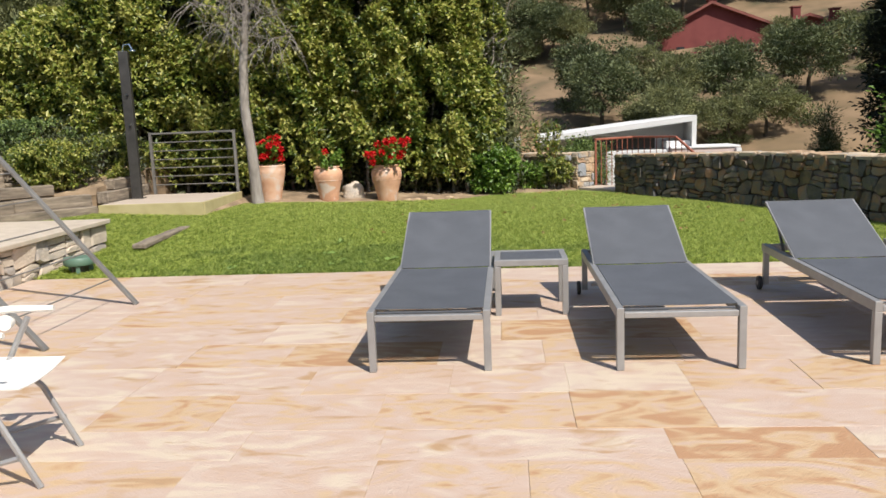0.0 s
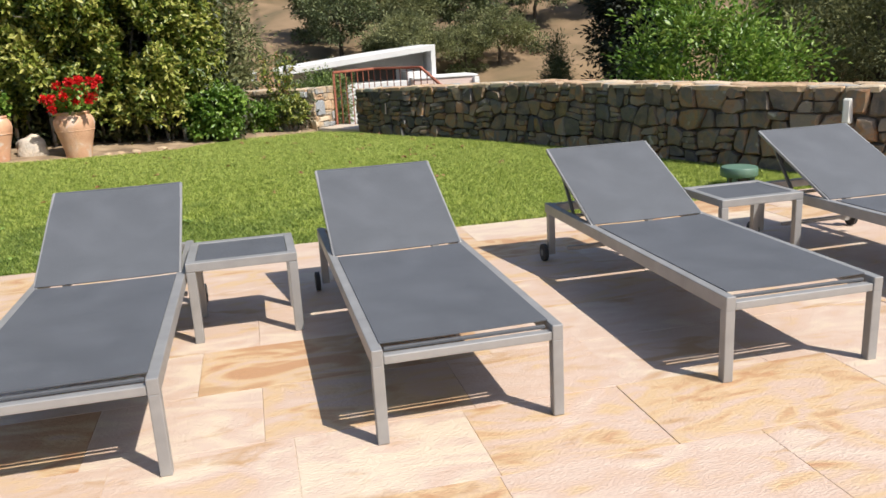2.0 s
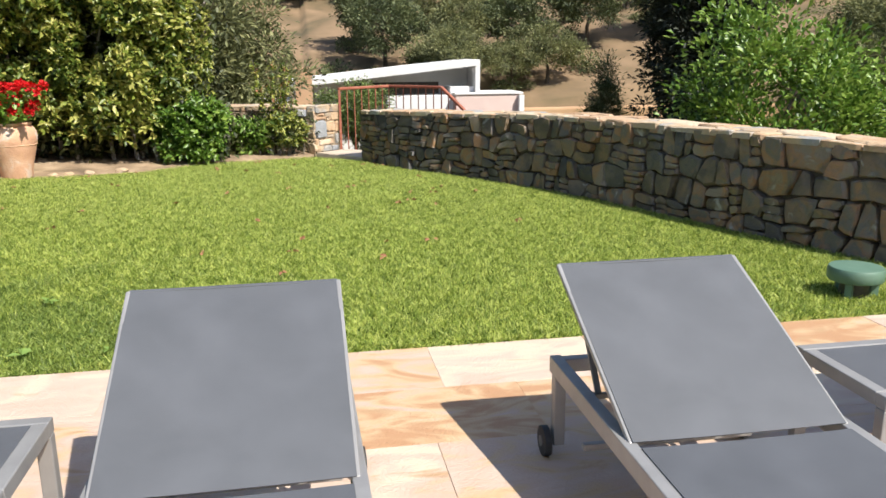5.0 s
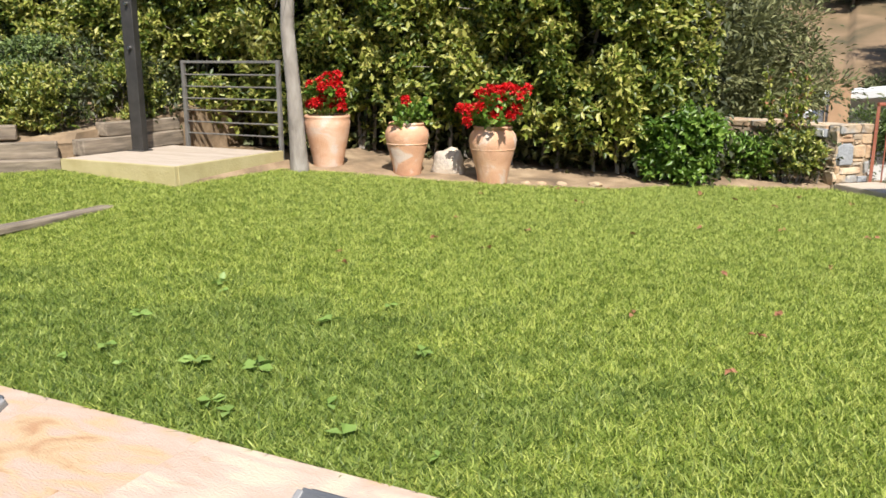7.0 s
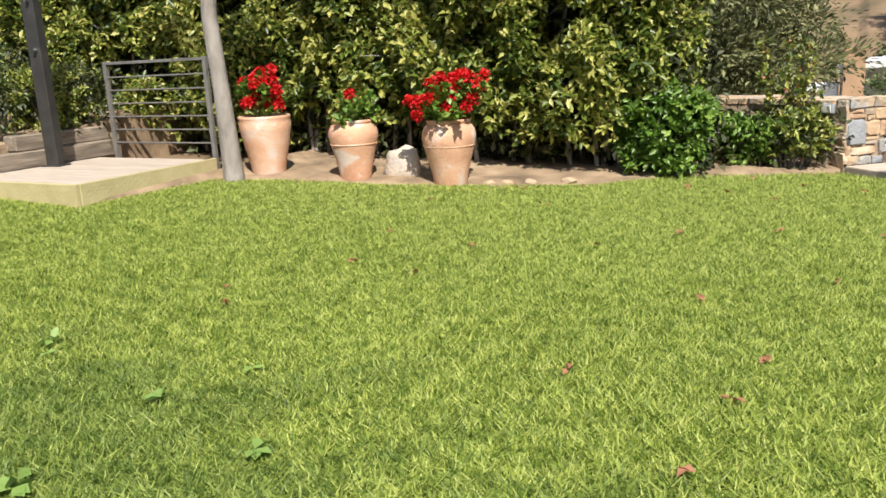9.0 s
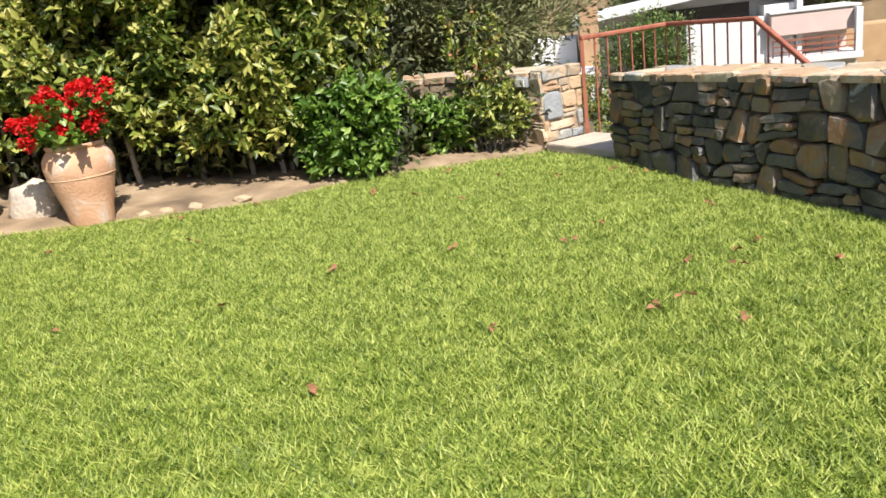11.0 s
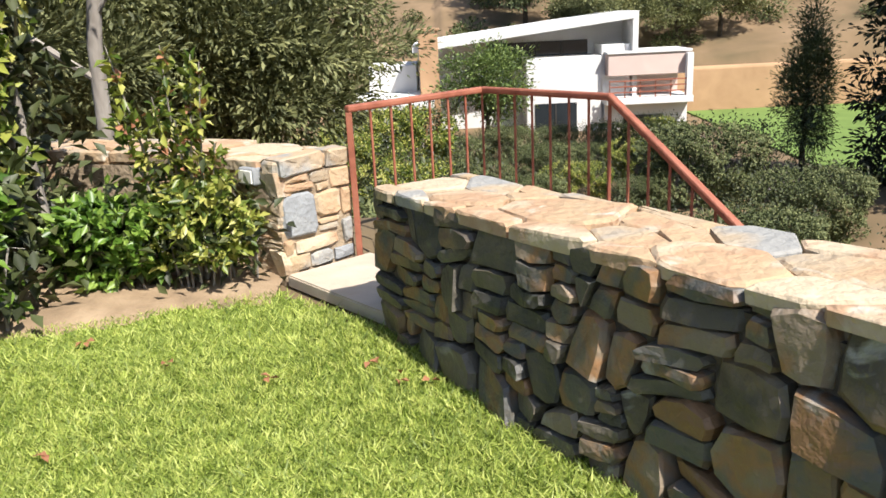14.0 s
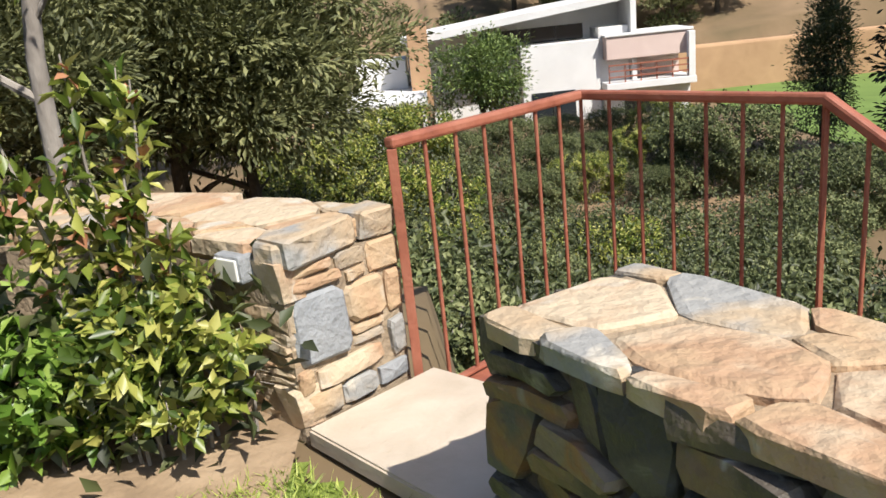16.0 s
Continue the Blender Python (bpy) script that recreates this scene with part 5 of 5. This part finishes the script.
def stone_piece(poly, place, parent, mat, rd, thick=0.07, proud=0.03, gap=0.0035, name="stone", tilt=0.16, corner=(0.89, 0.99)):
    """One stone: outline drawn in from its cell, corners cut, the face raised and uneven."""
    cx, cy = sum(p[0] for p in poly) / len(poly), sum(p[1] for p in poly) / len(poly)
    clean = [p for p, q in zip(poly, poly[1:] + poly[:1]) if math.hypot(p[0] - q[0], p[1] - q[1]) > 0.012]
    if len(clean) < 3:
        return
    ring = []
    k = len(clean)
    for i in range(k):
        a, b = clean[i], clean[(i + 1) % k]
        if k == 8:
            f = rd.uniform(0.97, 1.04) if i % 2 else rd.uniform(*corner)
            ring.append((cx + (a[0] - cx) * f, cy + (a[1] - cy) * f))
            continue
        cut = rd.uniform(0.05, 0.20)
        for t in (cut, 1 - cut):
            ring.append((a[0] + (b[0] - a[0]) * t, a[1] + (b[1] - a[1]) * t))
    size = max(0.02, min(max(abs(p[0] - cx) for p in ring), max(abs(p[1] - cy) for p in ring)))
    f0 = max(0.5, 1 - gap / size)
    lift = rd.uniform(0.3, 1.0) * proud
    tx, ty = rd.uniform(-tilt, tilt), rd.uniform(-tilt, tilt)
    n = len(ring)
    V = []
    for f, d in ((f0, -thick), (f0, lift * 0.25), (f0 * rd.uniform(0.82, 0.94), lift)):
        for x, y in ring:
            j = 0.004 * rd.uniform(-1, 1)
            px, py = cx + (x - cx) * f + j, cy + (y - cy) * f + j
            dd = d if d < 0 else d + tx * (px - cx) + ty * (py - cy) + rd.uniform(-0.003, 0.003)
            V.append(place(px, py, dd))
    V.append(place(cx, cy, lift + rd.uniform(-0.004, 0.008)))
    F = []
    for r in range(2):
        for i in range(n):
            a, b = r * n + i, r * n + (i + 1) % n
            F.append((a, b, b + n, a + n))
    for i in range(n):
        F.append((2 * n + i, 2 * n + (i + 1) % n, 3 * n))
    o = place(cx, cy, 0)
    return_ob = raw(name, [Vector(v) - o for v in V], F, mat, parent)
    return_ob.location = o
    return return_ob


def strip_core(name, track, s0, s1, h0, h1, front, back, z0, mat, parent):
    V, F, n = [], [], 40
    for k in range(n + 1):
        s = s0 + (s1 - s0) * k / n
        h = h0 + (h1 - h0) * k / n
        V += [track.at(s, z0, front), track.at(s, h, front), track.at(s, h, back), track.at(s, z0, back)]
    for k in range(n):
        for j in range(4):
            a, b = k * 4 + j, k * 4 + (j + 1) % 4
            F.append((a, a + 4, b + 4, b))
    F += [(0, 1, 2, 3), (4 * n + 3, 4 * n + 2, 4 * n + 1, 4 * n)]
    return raw(name, V, F, mat, parent)


def wall_top(s):
    return 0.67 + 0.10 * min(1, max(0, s / 3.5)) + 0.03 * min(1, max(0, (s - 3.5) / 5))


TH = 0.46
garden_wall = thing("garden_wall", "curved dry-laid rubble stone wall with flat cap stones", "wall", kind="structure")
strip_core("wall_core", wall_track, 0.04, 23.0, 0.62, 0.72, -0.03, -TH + 0.02, -1.2, "mortar", garden_wall)
rd = random.Random(77)
SEG = 12.6
for cell in course_layout(SEG, 0.62, 5, (0.09, 0.20), (0.09, 0.29)):
    def place(u, v, d):
        s = min(max(u, 0.0), SEG)
        return wall_track.at(s, -0.06 + v / 0.62 * (wall_top(s) + 0.04), d - 0.028 + 0.07 * min(1.0, s / 0.8) * (1 - v / 0.62))
    # dark schist towards the gate, warmer stone along the patio
    mix = "stone_grey" if rd.uniform(0, 1) < 0.6 - cell[0][0] * 0.09 else "stone"
    stone_piece(cell, place, garden_wall, mix, rd, 0.07, 0.045, 0.0015, tilt=0.22, corner=(0.78, 0.97))
strip_core("cap_bed", wall_track, 0.06, 12.6, 0.655, 0.785, -0.05, -TH + 0.04, 0.4, "pale_mortar", garden_wall)
for cell in cell_layout(SEG, TH + 0.07, 120, 1.5, 9, 0.6):
    def place(u, v, d):
        s = min(max(u, 0.0), SEG)
        return wall_track.at(s, wall_top(s) + d * 0.7 - 0.02, 0.012 - v)
    stone_piece(cell, place, garden_wall, "cap", rd, 0.055, 0.026, 0.003, "cap_stone", 0.07)
# end face beside the threshold
e0 = wall_track.at(0.0, 0, 0.0)
eb = wall_track.at(0.0, 0, -TH)
ed = (eb - e0).normalized()
en = Vector((-ed.y, ed.x, 0))
en = en if en.y > 0 else -en
for cell in course_layout(TH, 0.68, 3):
    def place(u, v, d):
        return e0 + ed * u + en * (d - 0.01) + Vector((0, 0, v - 0.03))
    stone_piece(cell, place, garden_wall, "stone_grey", rd)

# the wall beyond the gate, its end squared off as a pillar
P0, P1 = Vector((1.755, 16.465, 0)), Vector((2.12, 16.84, 0))
pw = P1 - P0
pd = pw.normalized()
pn = Vector((pd.y, -pd.x, 0))
pillar_wall = thing("gate_pillar_wall", "sunlit ochre stone wall ending in a pillar", "wall", kind="structure")
left_track = Track([(1.76, 16.47), (1.28, 16.86), (0.60, 17.22), (-0.3, 17.45), (-1.6, 17.6)])
V = [tuple(P0 + pn * -0.02), tuple(P1 + pn * -0.02), tuple(left_track.at(1.0, 0, 0.5)), tuple(left_track.at(2.4, 0, 0.5)), tuple(left_track.at(3.3, 0, 0.5)), tuple(left_track.at(3.3, 0, 0.03)), tuple(left_track.at(2.4, 0, 0.03)), tuple(left_track.at(1.0, 0, 0.03))]
nV = len(V)
raw("wall_core", [(x, y, -1.6) for x, y, z in V] + [(x, y, 0.575) for x, y, z in V], [tuple(range(nV, 2 * nV)), tuple(range(nV))[::-1]] + [(i, (i + 1) % nV, (i + 1) % nV + nV, i + nV) for i in range(nV)], "pale_mortar", pillar_wall)
# pillar face, stone by stone: left, right, bottom, top as shares of the width and metres
FACE = [(0.0, 0.34, 0.0, 0.10), (0.34, 0.66, 0.0, 0.09), (0.66, 1.0, 0.0, 0.08), (0.0, 0.12, 0.10, 0.20), (0.12, 0.78, 0.10, 0.18), (0.02, 0.46, 0.19, 0.44),
        (0.46, 0.80, 0.19, 0.23), (0.46, 0.82, 0.23, 0.27), (0.46, 0.82, 0.27, 0.42), (0.82, 1.0, 0.09, 0.24), (0.84, 1.0, 0.25, 0.42), (0.0, 0.50, 0.44, 0.49), (0.50, 0.70, 0.42, 0.47), (0.70, 1.0, 0.42, 0.53), (0.0, 0.42, 0.49, 0.535), (0.42, 0.70, 0.47, 0.535)]
wlen = pw.length
for i, (a, b, c, d_) in enumerate(FACE):
    def place(u, v, d):
        return P0 + pd * u + pn * (d - 0.01) + Vector((0, 0, v * 1.08))
    cell = [(a * wlen + rd.uniform(0, .006), c), (b * wlen, c + rd.uniform(0, .008)), (b * wlen - rd.uniform(0, .006), d_), (a * wlen, d_ - rd.uniform(0, .008))]
    ob = stone_piece(cell, place, pillar_wall, "slate" if i in (5, 2) else "cap", rd, 0.06, 0.02, 0.004)
for i, (a, b) in enumerate(((0.0, 0.68), (0.68, 1.0))):
    def place(u, v, d):
        return P0 + pd * u + pn * (d - 0.005) + Vector((0, 0, v))
    stone_piece([(a * wlen, 0.58), (b * wlen, 0.58), (b * wlen, 0.69), (a * wlen, 0.69)], place, pillar_wall, "cap", rd, 0.12, 0.02, 0.003)
for cell in course_layout(3.3, 0.64, 15):
    def place(u, v, d):
        return left_track.at(u, v - 0.02, 0.01 - d)
    stone_piece(cell, place, pillar_wall, "cap", rd)
for cell in cell_layout(3.3, 0.56, 24, 1.4, 16, 0.5):
    def place(u, v, d):
        return left_track.at(u, 0.655 + d * 0.7, v - 0.03)
    stone_piece(cell, place, pillar_wall, "cap", rd, 0.08, 0.022, 0.004, "cap_stone", 0.05)
# rubble face of the terrace
for cell in course_layout(7.9, 0.39, 25):
    def place(u, v, d):
        return Vector((-4.44 + d, 2.0 + u, v - 0.03))
    stone_piece(cell, place, terrace, "pale_rubble", rd)

lp = left_track.at(0.22, 0.56, 0.0)
wall_lamp(Matrix.Translation(lp + Vector((0, 0, 0.02))) @ pose(0, 0, 0, 0, 0, 141), 0.14, 0.10, 0.07, ("slate", "lampwhite"), "grey bulkhead lamp fixed to the stone wall")
s_lamp = next(s for s in np.arange(0, 14, 0.05) if wall_track.at(s, 0, 0).y < 8.62)
q0, q1 = wall_track.at(s_lamp, 0.58, 0.0), wall_track.at(s_lamp, 0.58, 1.0)
fr = q1 - q0
wall_lamp(Matrix.Translation(q0) @ pose(0, 0, 0, 0, 0, math.degrees(math.atan2(fr.y, fr.x)) - 90), 0.075, 0.22, 0.06, ("lampwhite", "lampwhite"), "white upright wall lamp on the curved stone wall")

# ---- patio paving ----
patio = thing("patio", "patio of cream and pink travertine slabs", "patio", kind="structure")
part("bed", box(-4.40, 9.0, -7.0, 8.25, -0.2, -0.003), "grout", patio)


def slab_bmesh(w, d):
    return box(-w / 2, w / 2, -d / 2, d / 2, -0.03, 0.0, 0.0015)


tiles = {}
rest = bmesh.new()
rows, y = [], 8.26
rt = random.Random(13)
while y > -6.5:
    d = rt.choice((0.34, 0.50, 0.50, 0.40))
    rows.append((y - d, d))
    y -= d
for y, d in rows:
    x = -4.36 - rt.uniform(0, 0.6)
    while x < float(np.interp(y, [2.0, 4.8, 6.6, 7.85, 9.0], [8.6, 7.8, 6.7, 5.9, 5.3])) - 0.3:
        w = rt.choice((0.64, 0.64, 0.96, 1.28, 0.80))
        x0, x1 = max(x, -4.36), x + w
        if x1 - x0 > 0.15:
            ww = round(x1 - x0, 2)
            c = Vector(((x0 + x1) / 2, y + d / 2, 0))
            gap_w, gap_d = ww - 0.0016, d - 0.0016
            if y > 2.6 and x0 < 6.5:
                key = (ww, d)
                if key not in tiles:
                    bm = slab_bmesh(gap_w, gap_d)
                    me = bpy.data.meshes.new("slab")
                    bm.to_mesh(me)
                    bm.free()
                    me.materials.append(M["travertine"])
                    tiles[key] = me
                ob = new("slab", tiles[key])
                ob.parent = patio
                ob.location = (c.x, c.y, rt.uniform(-0.0015, 0.0015))
            else:
                add_box(rest, c.x - gap_w / 2, c.x + gap_w / 2, c.y - gap_d / 2, c.y + gap_d / 2, -0.03, 0.0)
        x += w
part("far_slabs", rest, "travertine", patio)["kind"] = "stuff"
